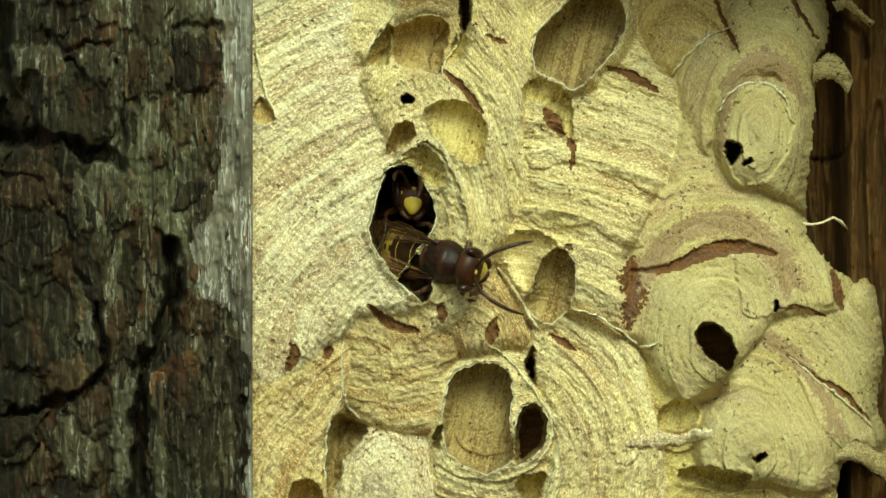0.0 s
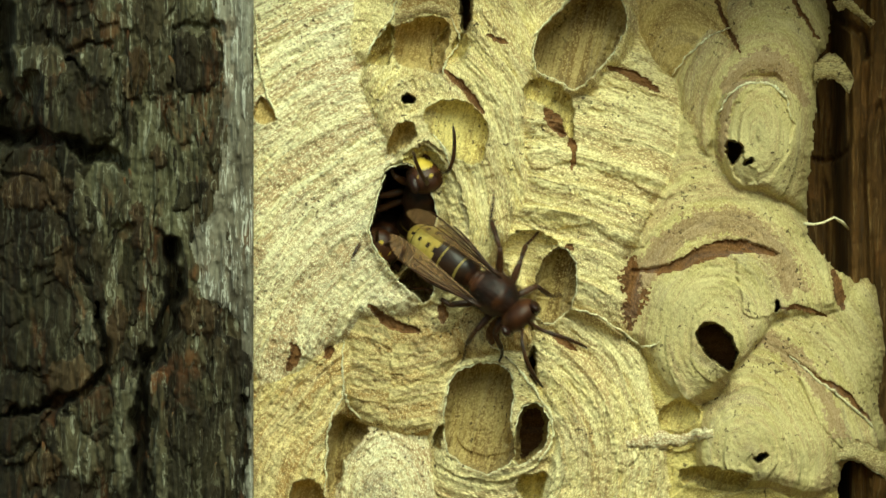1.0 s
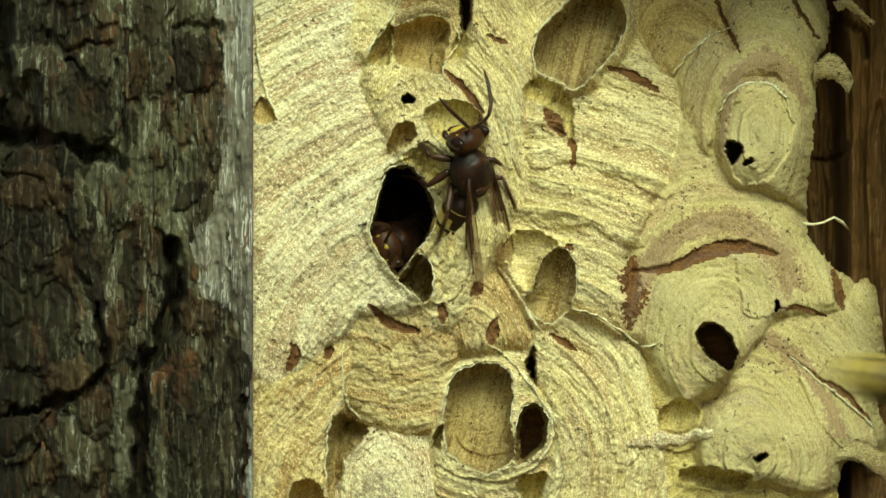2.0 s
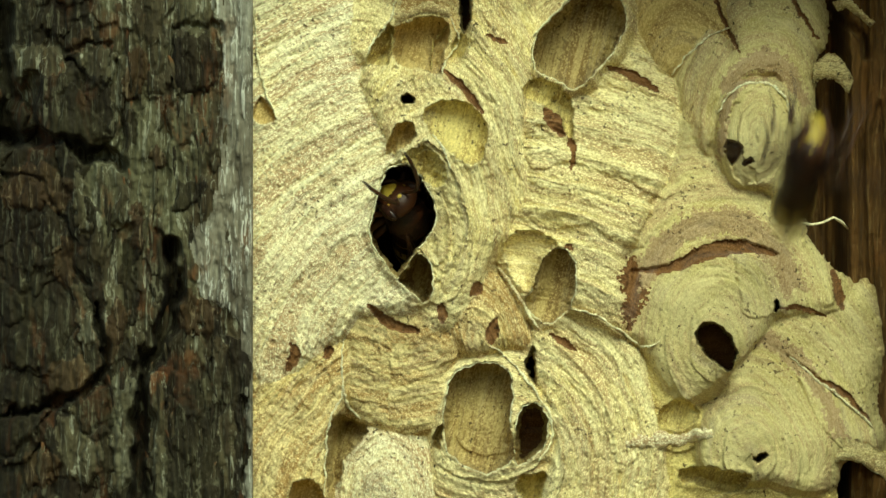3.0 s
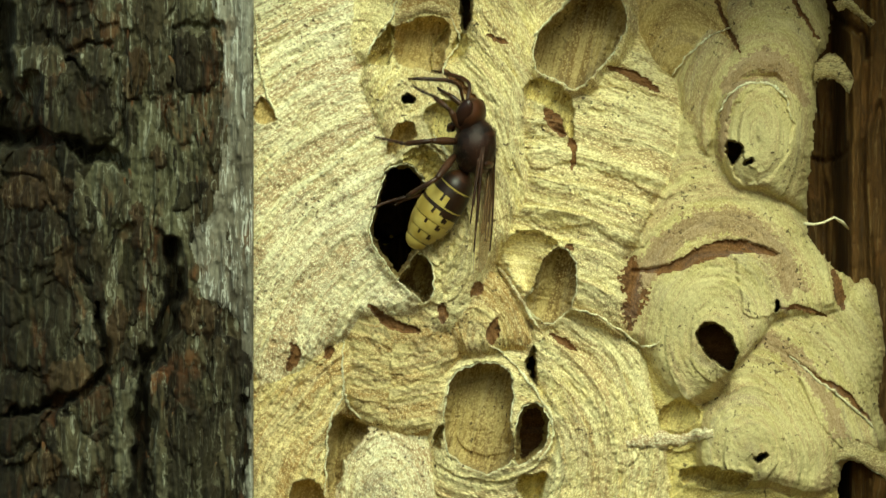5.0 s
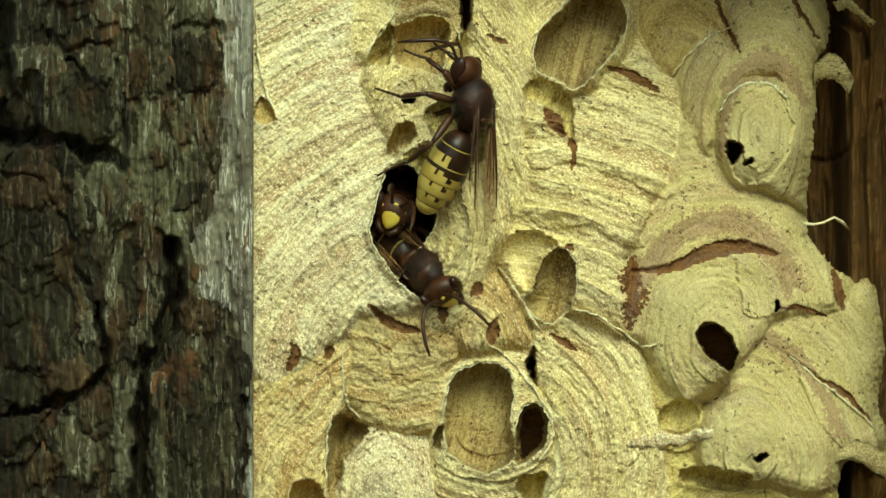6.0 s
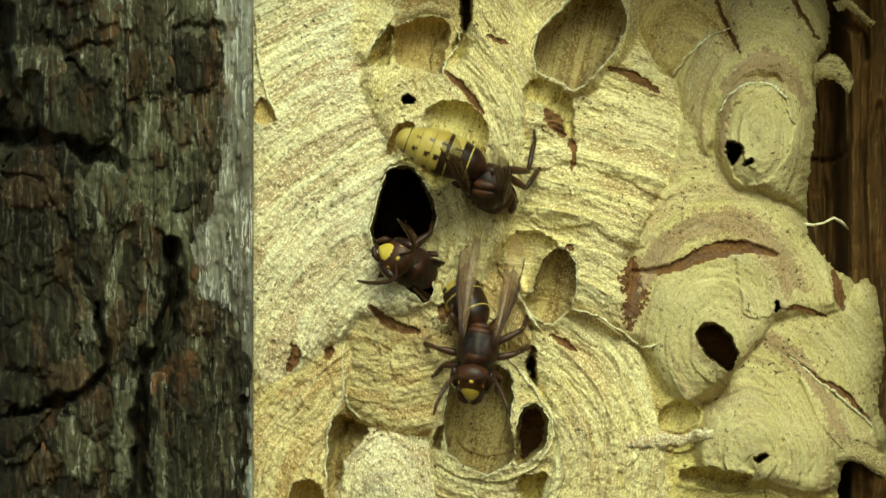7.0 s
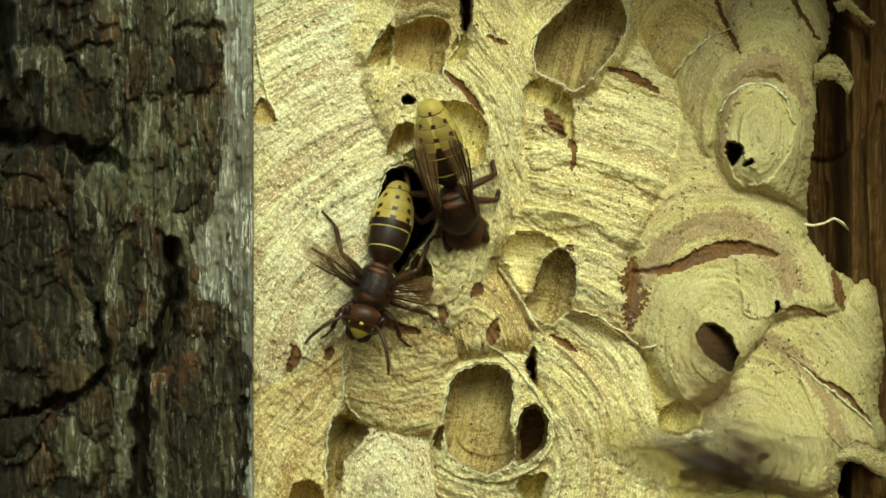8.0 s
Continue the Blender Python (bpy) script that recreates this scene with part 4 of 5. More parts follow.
    for i in range(41):
        t = i / 40
        cu, cv = 1000 + 760 * t, -150 - 40 * math.sin(math.pi * t)
        reach = 520 * math.sin(math.pi * (0.08 + 0.84 * t)) ** 0.7
        row = []
        for k in range(25):
            a = math.pi * k / 24
            r = 1 + 0.16 * noise.noise(Vector((i * 0.35, k * 0.3, 4.0))) + 0.1 * noise.noise(Vector((i * 1.1, k * 0.9, 9.0)))
            row.append(bm.verts.new(spot(cu, cv - 130 + 125 * math.cos(a), -60 + reach * math.sin(a) * r)))
        rows.append(row)
    for a, b in zip(rows, rows[1:]):
        for k in range(24):
            bm.faces.new((a[k], a[k + 1], b[k + 1], b[k]))
    bmesh.ops.recalc_face_normals(bm, faces=bm.faces)
    part("shade_rim", mesh_of("shade_rim", bm, BARK), tree, "thick bark rim added out of view to shade the nest")
    # the trunk goes on round the hollow, above it and below
    a, z = np.meshgrid(np.linspace(0, 2 * math.pi, 361), np.concatenate([np.linspace(-1.56, -0.35, 130), np.linspace(-0.34, 0.34, 273), np.linspace(0.35, 2.2, 180)]))
    rough = 0.006 * np.abs(fbm(a * 14, z * 18, 81, 4, 0.6)) + 0.004 * fbm(a * 40, z * 30, 82, 3) - 0.007 * step01(0.10, 0.0, np.abs(fbm(a * 9 + 2, z * 9, 83, 3)))
    rad = 0.13 + 0.10 * np.exp(-(z + 1.5) / 0.12) * (z > -1.6) * (1 + 0.5 * np.sin(a * 5 + 1)) * step01(-0.9, -1.2, z) + rough * step01(0, 0.3, a) * step01(2 * math.pi, 2 * math.pi - 0.3, a)
    x, y = rad * np.sin(a), 0.119 + rad * np.cos(a)
    co = np.stack([x, y, z], -1).reshape(-1, 3)
    faces = grid_faces(*a.shape)
    window_ = ((x > -0.098) & (x < 0.098) & (y < 0.119) & (np.abs(z) < 0.0425)).ravel()[faces].all(1)
    part("trunk_bark", sheet("trunk_bark", co, faces[~window_], (BARK,)), tree)
    bm = bmesh.new()
    ring = [bm.verts.new((0.1305 * math.sin(k * math.pi / 60), 0.119 + 0.1305 * math.cos(k * math.pi / 60), 2.2 + 0.002 * math.sin(k * 1.7))) for k in range(120)]
    mid = bm.verts.new((0, 0.119, 2.2))
    for k in range(120):
        bm.faces.new((mid, ring[k], ring[(k + 1) % 120]))
    bmesh.ops.recalc_face_normals(bm, faces=bm.faces)
    part("end_wood", mesh_of("end_wood", bm, ROT), tree)
    return tree


build_trunk()


def litter_material():
    m, nt, b = shader("leaf_litter", 0.95)
    tc = nt.nodes.new("ShaderNodeTexCoord").outputs["Object"]
    leaf = noise_node(nt, tc, 26.0, 4.0, 0.65, 0.5)
    moss = noise_node(nt, tc, 1.7, 4.0, 0.6)
    c = ramp(nt, leaf, [(0.34, (0.045, 0.028, 0.013)), (0.5, (0.11, 0.066, 0.03)), (0.68, (0.19, 0.125, 0.06))])
    c = mix(nt, ramp(nt, moss, [(0.5, grey(0)), (0.62, grey(0.8))]), c, (0.055, 0.085, 0.022))
    link(nt, c, b.inputs["Base Color"])
    bump(nt, b, leaf, 1.0, 0.02)
    return m


def build_ground():
    """The forest floor, out to the horizon."""
    r, a = np.meshgrid(np.concatenate([[0.0], np.geomspace(0.05, 900, 110)]), np.linspace(0, 2 * math.pi, 97), indexing="ij")
    x, y = r * np.cos(a), 0.119 + r * np.sin(a)
    z = -1.5 + 0.05 * fbm(x * 1.3, y * 1.3, 91, 4) + np.minimum(r * 0.02, 0.6) * fbm(x / 9, y / 9, 92, 3)
    me = sheet("ground", np.stack([x, y, z], -1).reshape(-1, 3), grid_faces(*r.shape), (litter_material(),))
    tagged(new("ground", me), "brown leaf litter and moss of the forest floor", kind="structure")


build_ground()


# ---- hornets, in millimetres: x ahead, y to its left, z to its back ----
SEGS = [(0.3, 0.6, 2.5, 2.45), (2.4, 2.45, 5.0, 2.95), (4.85, 2.95, 6.9, 2.95), (6.75, 2.88, 8.5, 2.55), (8.35, 2.48, 10.0, 1.75), (9.85, 1.7, 11.4, 0.25)]


def tergite(i):
    """One ring of the abdomen, dark in front and yellow behind, with dark spots."""
    x0, r0, x1, r1 = SEGS[i]
    bm = bmesh.new()
    rings, sides, n = [], 48, 18
    for k in range(n + 1):
        s = k / n
        if i == 0:
            r = r0 + (r1 - r0) * math.sin(s * math.pi / 2) ** 0.8
        elif i == 5:
            r = r0 * math.sqrt(max(1 - s ** 1.8, 0)) + 0.12
        else:
            r = r0 + (r1 - r0) * s + 0.12 * math.sin(s * math.pi)
        x = x0 + (x1 - x0) * s
        rings.append([bm.verts.new((-x * MM, r * 0.9 * math.cos(a) * MM, r * 0.86 * math.sin(a) * MM)) for a in [2 * math.pi * j / sides for j in range(sides)]])
    rings.append([bm.verts.new((-(x1 - 0.15) * MM, v.co.y * 0.86, v.co.z * 0.86)) for v in rings[-1]])
    for k, (a, b) in enumerate(zip(rings, rings[1:])):
        for j in range(sides):
            f = bm.faces.new((a[j], a[(j + 1) % sides], b[(j + 1) % sides], b[j]))
            s, ang = (k + 0.5) / n, math.degrees(2 * math.pi * (j + 0.5) / sides)
            back = ang - 90
            if i == 0:
                f.material_index = 2 if s < 0.4 else (0 if s < 0.9 else 1)
            elif i == 1:
                f.material_index = 0 if s < (0.9 if abs(back) < 64 else 0.4) or (abs(abs(back) - 88) < 9 and s < 0.74) else 1
            else:
                band = (0.42 if abs(back) < 70 else 0.2) if i == 2 else 0.12
                if abs(back) < 9:
                    band += 0.26
                side = abs(abs(back) - 46)
                spotted = i < 5 and ((side < 6 and band + 0.10 < s < band + 0.36) or (side < 4 and s < band + 0.2) or (abs(abs(back) - 88) < 9 and s < band + 0.34))
                f.material_index = 0 if s < band or spotted else 1
    bmesh.ops.recalc_face_normals(bm, faces=bm.faces)
    return mesh_of("abdomen_ring", bm, H_DARK, H_YELLOW, H_RED)


def thorax_mesh():
    bm = bmesh.new()
    ball(bm, (0.3 * MM, 0, 0.1 * MM), (3.25 * MM, 2.62 * MM, 2.55 * MM), 30, 20)
    for v in bm.verts:
        x, y, z = v.co / MM
        v.co.z += 0.35 * MM * math.exp(-((x + 1.9) ** 2) / 0.6) * (z > 0)
        v.co.y *= 1.0 - 0.16 * max(0, x - 1.2) / 2
        v.co.z -= 0.55 * MM * max(0, -x - 2.2)
        v.co += v.co.normalized() * 0.09 * MM * noise.noise(v.co * 900)
        for groove in (-0.85, 0.85):
            v.co.z -= 0.16 * MM * math.exp(-((y - groove) / 0.16) ** 2) * (z > 1.0 and -0.6 < x < 2.2)
    return mesh_of("thorax", bm, H_THORAX)


def collar_mesh():
    """The red-brown collar in front of the thorax's back."""
    bm = bmesh.new()
    n = 20
    rows = []
    for k in range(6):
        t = k / 5
        x, lift = 2.75 - 1.0 * t, 0.12 * math.sin(t * math.pi)
        r = 2.56 * math.sqrt(max(1 - ((x - 0.3) / 3.25) ** 2, 0.05)) + 0.06 + lift
        rows.append([bm.verts.new(((x - 0.5 * abs(math.cos(a))) * MM, r * 0.98 * math.cos(a) * MM, (0.1 + r * 0.98 * math.sin(a)) * MM)) for a in [math.radians(-20 + 220 * j / n) for j in range(n + 1)]])
    for a, b in zip(rows, rows[1:]):
        for j in range(n):
            bm.faces.new((a[j], a[j + 1], b[j + 1], b[j]))
    bmesh.ops.recalc_face_normals(bm, faces=bm.faces)
    return mesh_of("collar", bm, H_RED)


def scutellum_mesh():
    """The two raised plates at the back of the thorax."""
    bm = bmesh.new()
    ball(bm, (-1.5 * MM, 0, 2.0 * MM), (0.62 * MM, 1.45 * MM, 0.62 * MM), 18, 10)
    ball(bm, (-2.35 * MM, 0, 1.45 * MM), (0.5 * MM, 1.3 * MM, 0.62 * MM), 18, 10)
    return mesh_of("scutellum", bm, H_RUST)


def fuzz_mesh(c, r, n, long, seed):
    """Short bristles that stand out of a rounded body."""
    rnd = random.Random(seed)
    bm = bmesh.new()
    for i in range(n):
        z, a = rnd.uniform(-0.5, 1), rnd.uniform(0, 2 * math.pi)
        k = math.sqrt(1 - z * z)
        d = Vector((k * math.cos(a), k * math.sin(a), z))
        p = Vector((c[0] + d.x * r[0] * 0.99, c[1] + d.y * r[1] * 0.99, c[2] + d.z * r[2] * 0.99)) * MM
        side = d.orthogonal().normalized() * 0.035 * MM
        tip = p + (d + Vector((rnd.uniform(-0.8, 0.2), rnd.uniform(-0.4, 0.4), rnd.uniform(-0.3, 0.4)))) * long * rnd.uniform(0.5, 1) * MM
        v = [bm.verts.new(p + side), bm.verts.new(p - side * 0.5 + d.cross(side) * 0.87), bm.verts.new(p - side * 0.5 - d.cross(side) * 0.87), bm.verts.new(tip)]
        for f in ((0, 1, 3), (1, 2, 3), (2, 0, 3)):
            bm.faces.new([v[j] for j in f])
    return mesh_of("down", bm, H_LEG)


def head_mesh():
    bm = bmesh.new()
    ball(bm, (1.2 * MM, 0, -0.2 * MM), (1.7 * MM, 2.58 * MM, 2.4 * MM), 28, 18)
    for v in bm.verts:
        v.co.y *= 1.0 - 0.20 * max(0.0, -v.co.z / MM) / 2.3
    return mesh_of("head", bm, H_RED)


def clypeus_mesh():
    bm = bmesh.new()
    ball(bm, (2.35 * MM, 0, -0.75 * MM), (0.62 * MM, 1.55 * MM, 1.5 * MM), 18, 12)
    for v in bm.verts:
        v.co.y *= 1.0 + 0.22 * v.co.z / MM
    return mesh_of("clypeus", bm, H_FACE)


def brow_mesh():
    """Yellow marks between the feelers and inside the eyes."""
    bm = bmesh.new()
    ball(bm, (2.5 * MM, 0, 1.0 * MM), (0.3 * MM, 0.34 * MM, 0.26 * MM), 12, 8)
    for s in (1, -1):
        ball(bm, (2.3 * MM, s * 1.5 * MM, 0.3 * MM), (0.26 * MM, 0.12 * MM, 0.42 * MM), 10, 8)
    return mesh_of("brow", bm, H_FACE)


def eye_mesh(s):
    bm = bmesh.new()
    ball(bm, (1.5 * MM, s * 2.0 * MM, 0.15 * MM), (1.0 * MM, 0.75 * MM, 1.85 * MM), 14, 10, Euler((s * -0.2, 0, 0)).to_quaternion())
    return mesh_of("eye", bm, H_EYE)


def mandible_mesh(s):
    bm = bmesh.new()
    tube(bm, [(p[0] * MM, p[1] * s * MM, p[2] * MM) for p in ((1.9, 1.35, -1.5), (2.4, 1.15, -2.2), (2.5, 0.5, -2.75), (2.45, 0.1, -2.8))], [0.42 * MM, 0.4 * MM, 0.3 * MM, 0.12 * MM], 8)
    return mesh_of("mandible", bm, H_RED)


def antenna_mesh(s):
    """The shaft and whip of one feeler, from its root."""
    bm = bmesh.new()
    pts = [(0, 0, 0), (0.5, 0.5, 0.7), (1.0, 1.0, 1.5), (1.6, 1.5, 1.9), (2.7, 2.3, 1.8), (3.9, 3.0, 1.3), (5.2, 3.6, 0.7), (6.5, 4.0, 0.0)]
    tube(bm, [(p[0] * MM, p[1] * s * MM, p[2] * MM) for p in pts], [r * MM for r in (0.24, 0.2, 0.22, 0.24, 0.26, 0.26, 0.24, 0.12)], 7)
    return mesh_of("antenna", bm, H_LEG)


LEG_SHAPE = {"front": ((0.3, 2.6, 0.9), (1.0, 4.8, -0.9), (0.6, 7.2, -2.0)), "middle": ((0.4, 3.1, 1.3), (-0.3, 5.9, -0.8), (0.3, 9.0, -2.3)), "hind": ((0.5, 3.9, 1.8), (-0.5, 7.4, -0.7), (0.2, 11.0, -2.4))}


def leg_meshes(kind, s):
    k, a, e = [Vector((p[0], p[1] * s, p[2])) * MM for p in LEG_SHAPE[kind]]
    out = []
    bm = bmesh.new()
    tube(bm, [(0, 0, 0), k * 0.18, k * 0.5, k * 0.85, k], [0.4 * MM, 0.46 * MM, 0.5 * MM, 0.38 * MM, 0.3 * MM], 8)
    out.append(mesh_of("femur", bm, H_LEG))
    bm = bmesh.new()
    tube(bm, [k, k.lerp(a, 0.4), k.lerp(a, 0.85), a], [0.26 * MM, 0.32 * MM, 0.34 * MM, 0.22 * MM], 8)
    out.append(mesh_of("tibia", bm, H_LEG))
    bm = bmesh.new()
    pts = [a.lerp(e, i / 10) + Vector((0, 0, -0.25 * MM * math.sin(i / 10 * math.pi))) for i in range(11)]
    tube(bm, pts, [(0.24 if i % 2 else 0.17) * MM * (1 - 0.03 * i) for i in range(11)], 6)
    tube(bm, [e, e + Vector((0.35, 0.25 * s, -0.3)) * MM], [0.1 * MM, 0.03 * MM], 5)
    tube(bm, [e, e + Vector((-0.35, 0.25 * s, -0.3)) * MM], [0.1 * MM, 0.03 * MM], 5)
    out.append(mesh_of("tarsus", bm, H_LEG))
    return out


def wing_meshes(s, long, wide):
    """A wing and its veins; it lies along -x from the hinge."""
    bm = bmesh.new()
    n, rows = 16, []
    for i in range(n + 1):
        t = i / n
        half = wide * (0.16 + 0.84 * math.sin(min(t * 1.25, 1.0) * math.pi / 2) ** 1.2) * math.sqrt(max(1 - max(0.0, (t - 0.72) / 0.28) ** 2, 0.02))
        row = []
        for j in range(6):
            w = j / 5
            row.append(bm.verts.new((-long * t * MM, s * (-0.25 * half + half * w) * MM, (0.22 * math.sin(w * 9) * (1 - t) + 0.25 * t * t - 0.3 * t) * MM)))
        rows.append(row)
    for a, b in zip(rows, rows[1:]):
        for j in range(5):
            bm.faces.new((a[j], a[j + 1], b[j + 1], b[j]))
    membrane = mesh_of("wing", bm, WING)
    sol = bmesh.new()
    def along(t, w):
        half = wide * (0.16 + 0.84 * math.sin(min(t * 1.25, 1.0) * math.pi / 2) ** 1.2)
        return (-long * t * MM, s * (-0.25 * half + half * w) * MM, (0.22 * math.sin(w * 9) * (1 - t) + 0.25 * t * t - 0.3 * t + 0.03) * MM)
    for w0, w1, t1, r in ((1.0, 1.0, 0.82, 0.17), (0.8, 0.72, 0.7, 0.09), (0.55, 0.5, 0.75, 0.09), (0.3, 0.15, 0.6, 0.08), (0.6, 0.95, 0.66, 0.07)):
        tube(sol, [along(t1 * i / 6, w0 + (w1 - w0) * i / 6) for i in range(7)], [r * MM * (1 - 0.09 * i) for i in range(7)], 5)
    return membrane, mesh_of("vein", sol, H_LEG)


def hornet_meshes():
    k = {"thorax": thorax_mesh(), "collar": collar_mesh(), "scutellum": scutellum_mesh(), "down": fuzz_mesh((0.3, 0, 0.15), (3.25, 2.6, 2.55), 620, 0.55, 3), "head_down": fuzz_mesh((1.2, 0, -0.2), (1.5, 2.5, 2.3), 150, 0.4, 5), "head": head_mesh(), "clypeus": clypeus_mesh(), "brow": brow_mesh(), "rings": [tergite(i) for i in range(6)]}
    for s in (1, -1):
        k["eye", s], k["mandible", s], k["antenna", s] = eye_mesh(s), mandible_mesh(s), antenna_mesh(s)
        k["fore", s], k["rear", s] = wing_meshes(s, 15.0, 2.5), wing_meshes(s, 10.0, 2.0)
        for kind in LEG_SHAPE:
            k[kind, s] = leg_meshes(kind, s)
    bm = bmesh.new()
    tube(bm, [(0.9 * MM, 0, 0), (0.2 * MM, 0, -0.1 * MM), (-0.6 * MM, 0, 0)], [0.9 * MM, 0.4 * MM, 0.55 * MM], 10)
    k["waist"] = mesh_of("abdomen", bm, H_RED)
    return k


ROOTS = {"front": (2.0, 1.3, -1.5, 42), "middle": (0.5, 1.7, -1.8, -6), "hind": (-1.2, 1.5, -1.7, -52)}


def hornet(kit, label, size):
    """A hornet in parts; returns the thing and the parts that move on it."""
    top = tagged(new("hornet"), label, "hornet", "hornets at the nest entrance")
    top.scale = (size, size, size)
    mv = {"body": top}
    part("thorax", kit["thorax"], top, "dark downy thorax with red-brown marks")
    part("collar", kit["collar"], top, "red-brown collar")
    part("scutellum", kit["scutellum"], top, "rust-brown plates behind the wings")
    part("down", kit["down"], top, "short brown bristles")
    mv["head"] = part("head", kit["head"], top, "red-brown head")
    part("clypeus", kit["clypeus"], mv["head"], "yellow face plate")
    part("brow", kit["brow"], mv["head"], "yellow marks above the face plate")
    part("down", kit["head_down"], mv["head"])
    mv["abdomen"] = part("abdomen", kit["waist"], top, "yellow abdomen with dark brown bands and spots")
    for me in kit["rings"]:
        part("abdomen_ring", me, mv["abdomen"])
    for s in (1, -1):
        part("eye", kit["eye", s], mv["head"], "dark kidney-shaped eye")
        part("mandible", kit["mandible", s], mv["head"])
        mv["antenna", s] = part("antenna", kit["antenna", s], mv["head"], "thin brown antenna")
        for kind in ROOTS:
            me = kit[kind, s]
            leg = mv[kind, s] = part("leg", me[0], top)
            part("tibia", me[1], leg)
            part("tarsus", me[2], leg)
        for kind in ("fore", "rear"):
            wing = mv[kind, s] = part("wing", kit[kind, s][0], top, "smoky amber wing")
            part("vein", kit[kind, s][1], wing)
    return mv


KIT = hornet_meshes()
LEAVER = hornet(KIT, "brown and yellow hornet crawling out and flying off", 1.1)
CLIMBER = hornet(KIT, "brown and yellow hornet peering out of the entrance", 1.06)
TURNER = hornet(KIT, "brown and yellow hornet climbing above the entrance", 1.12)
DROPPER = hornet(KIT, "brown and yellow hornet walking down below the entrance", 1.06)
CRAWLER = hornet(KIT, "brown and yellow hornet creeping over the entrance lip", 1.06)


def body_pose(u, v, d, heading, pitch, roll):
    """heading: degrees in the nest's face, 0 to the right, 90 up; pitch: nose away from the nest; roll: about its length."""
    h, p = radians(heading), radians(pitch)
    ahead = Vector((math.cos(h) * math.cos(p), -math.sin(p), math.sin(h) * math.cos(p)))
    back = (Vector((0, -1, 0)) - ahead * ahead.dot(Vector((0, -1, 0))))
    if back.length < 1e-3:
        back = Vector((-math.cos(h), 0, -math.sin(h)))
    back.normalize()
    side = back.cross(ahead)
    m = Matrix((ahead, side, back)).transposed().to_4x4()
    return Matrix.Translation(spot(u, v, d)) @ m @ pose(0, 0, 0, roll)


REACH = {"front": 7.0, "middle": 8.6, "hind": 10.6}


def basis(way, up):
    """Axes along a way, with up on its upper side."""
    x = way.normalized()
    z = up - x * up.dot(x)
    if z.length < 0.05:
        z = Vector((1, 0, 0)) - x * x.x
    z.normalize()
    return Matrix((x, z.cross(x), z)).transposed()


def foot_way(m, size, kind, s, heading, swing, low):
    """The way, in the body's space, from a leg's root to a foothold on the paper beside it."""
    x, y, z, _ = ROOTS[kind]
    root = m @ (Vector((x, s * y, z)) * MM * size)
    h, a = radians(heading), radians(swing)
    ahead, left = Vector((math.cos(h), 0, math.sin(h))), Vector((-math.sin(h), 0, math.cos(h)))
    foot = root + (ahead * math.sin(a) + left * (s * math.cos(a))) * (REACH[kind] * size * MM * 0.86)
    k = (DIST + foot.y) / DIST
    own = -root.y / STEP
    ground = height_at(nest_high, 784 + foot.x / (STEP * k), 441 - foot.z / (STEP * k)) - low
    foot.y = -STEP * min(max(ground, own - 170), own + 25)
    return m.to_3x3().inverted() @ (foot - root)


def move_hornet(mv, rows, seed, low=0.0):
    """Rows: seconds, u, v, d, heading, pitch, roll, abdomen down, abdomen to its left, head down, head to its left, wings (0 folded, 1 spread, 2 raised)."""
    rnd = random.Random(seed)
    size = mv["body"].scale[0]
    keys = {k: [] for k in mv}
    for n, (t, u, v, d, hd, pi, ro, ad, al, hp, hl, w) in enumerate(rows):
        m = body_pose(u, v, d, hd, pi, ro)
        keys["body"].append((t, m))
        keys["head"].append((t, pose(3.3 * MM, 0, 0.1 * MM, 0, hp, hl)))
        keys["abdomen"].append((t, pose(-2.7 * MM, 0, -0.35 * MM, 0, -ad, -al)))
        tuck = min(max((45 - d) / 45, 0.0), 1.0)
        for s in (1, -1):
            keys["antenna", s].append((t, pose(2.4 * MM, s * 0.5 * MM, 0.9 * MM, rnd.uniform(-8, 8), rnd.uniform(-20, 14), s * (rnd.uniform(-12, 14) - 20 * tuck))))
            for i, (kind, (x, y, z, swing)) in enumerate(ROOTS.items()):
                step = swing + 15 * math.sin(t * 9.0 + seed + (i + (s > 0)) * math.pi) + rnd.uniform(-6, 6)
                if d > 200 or d < 30:
                    way = Vector((0.7 * math.sin(radians(step)), s * 0.4, -0.75))
                elif abs(ro) > 40:
                    way = Vector((0.95 * math.sin(radians(step)), s * 0.28 + rnd.uniform(-0.15, 0.15), -0.8))
                else:
                    way = foot_way(m, size, kind, s, hd, step, low + (60 if pi >= 38 and low < 1 else 0))
                e = LEG_SHAPE[kind][2]
                turn = basis(way, Vector((0, s * 0.5, 1))) @ basis(Vector((e[0], e[1] * s, e[2])), Vector((0, 0, 1))).inverted()
                keys[kind, s].append((t, Matrix.Translation(Vector((x, s * y, z)) * MM) @ turn.to_4x4()))
            out, up = min(w, 1.0), 75 * max(w - 1.0, 0.0)
            spread = -3 + 88 * out
            keys["fore", s].append((t, pose(0.5 * MM, s * 1.9 * MM, 1.7 * MM, s * (14 - 10 * out), 4 - 12 * out + up, -s * spread)))
            keys["rear", s].append((t, pose(-0.4 * MM, s * 1.8 * MM, 1.5 * MM, s * 14, 2 - 8 * out + up, -s * (spread * 0.85 + 4))))
    for k, ob in mv.items():
        walk(ob, keys[k])


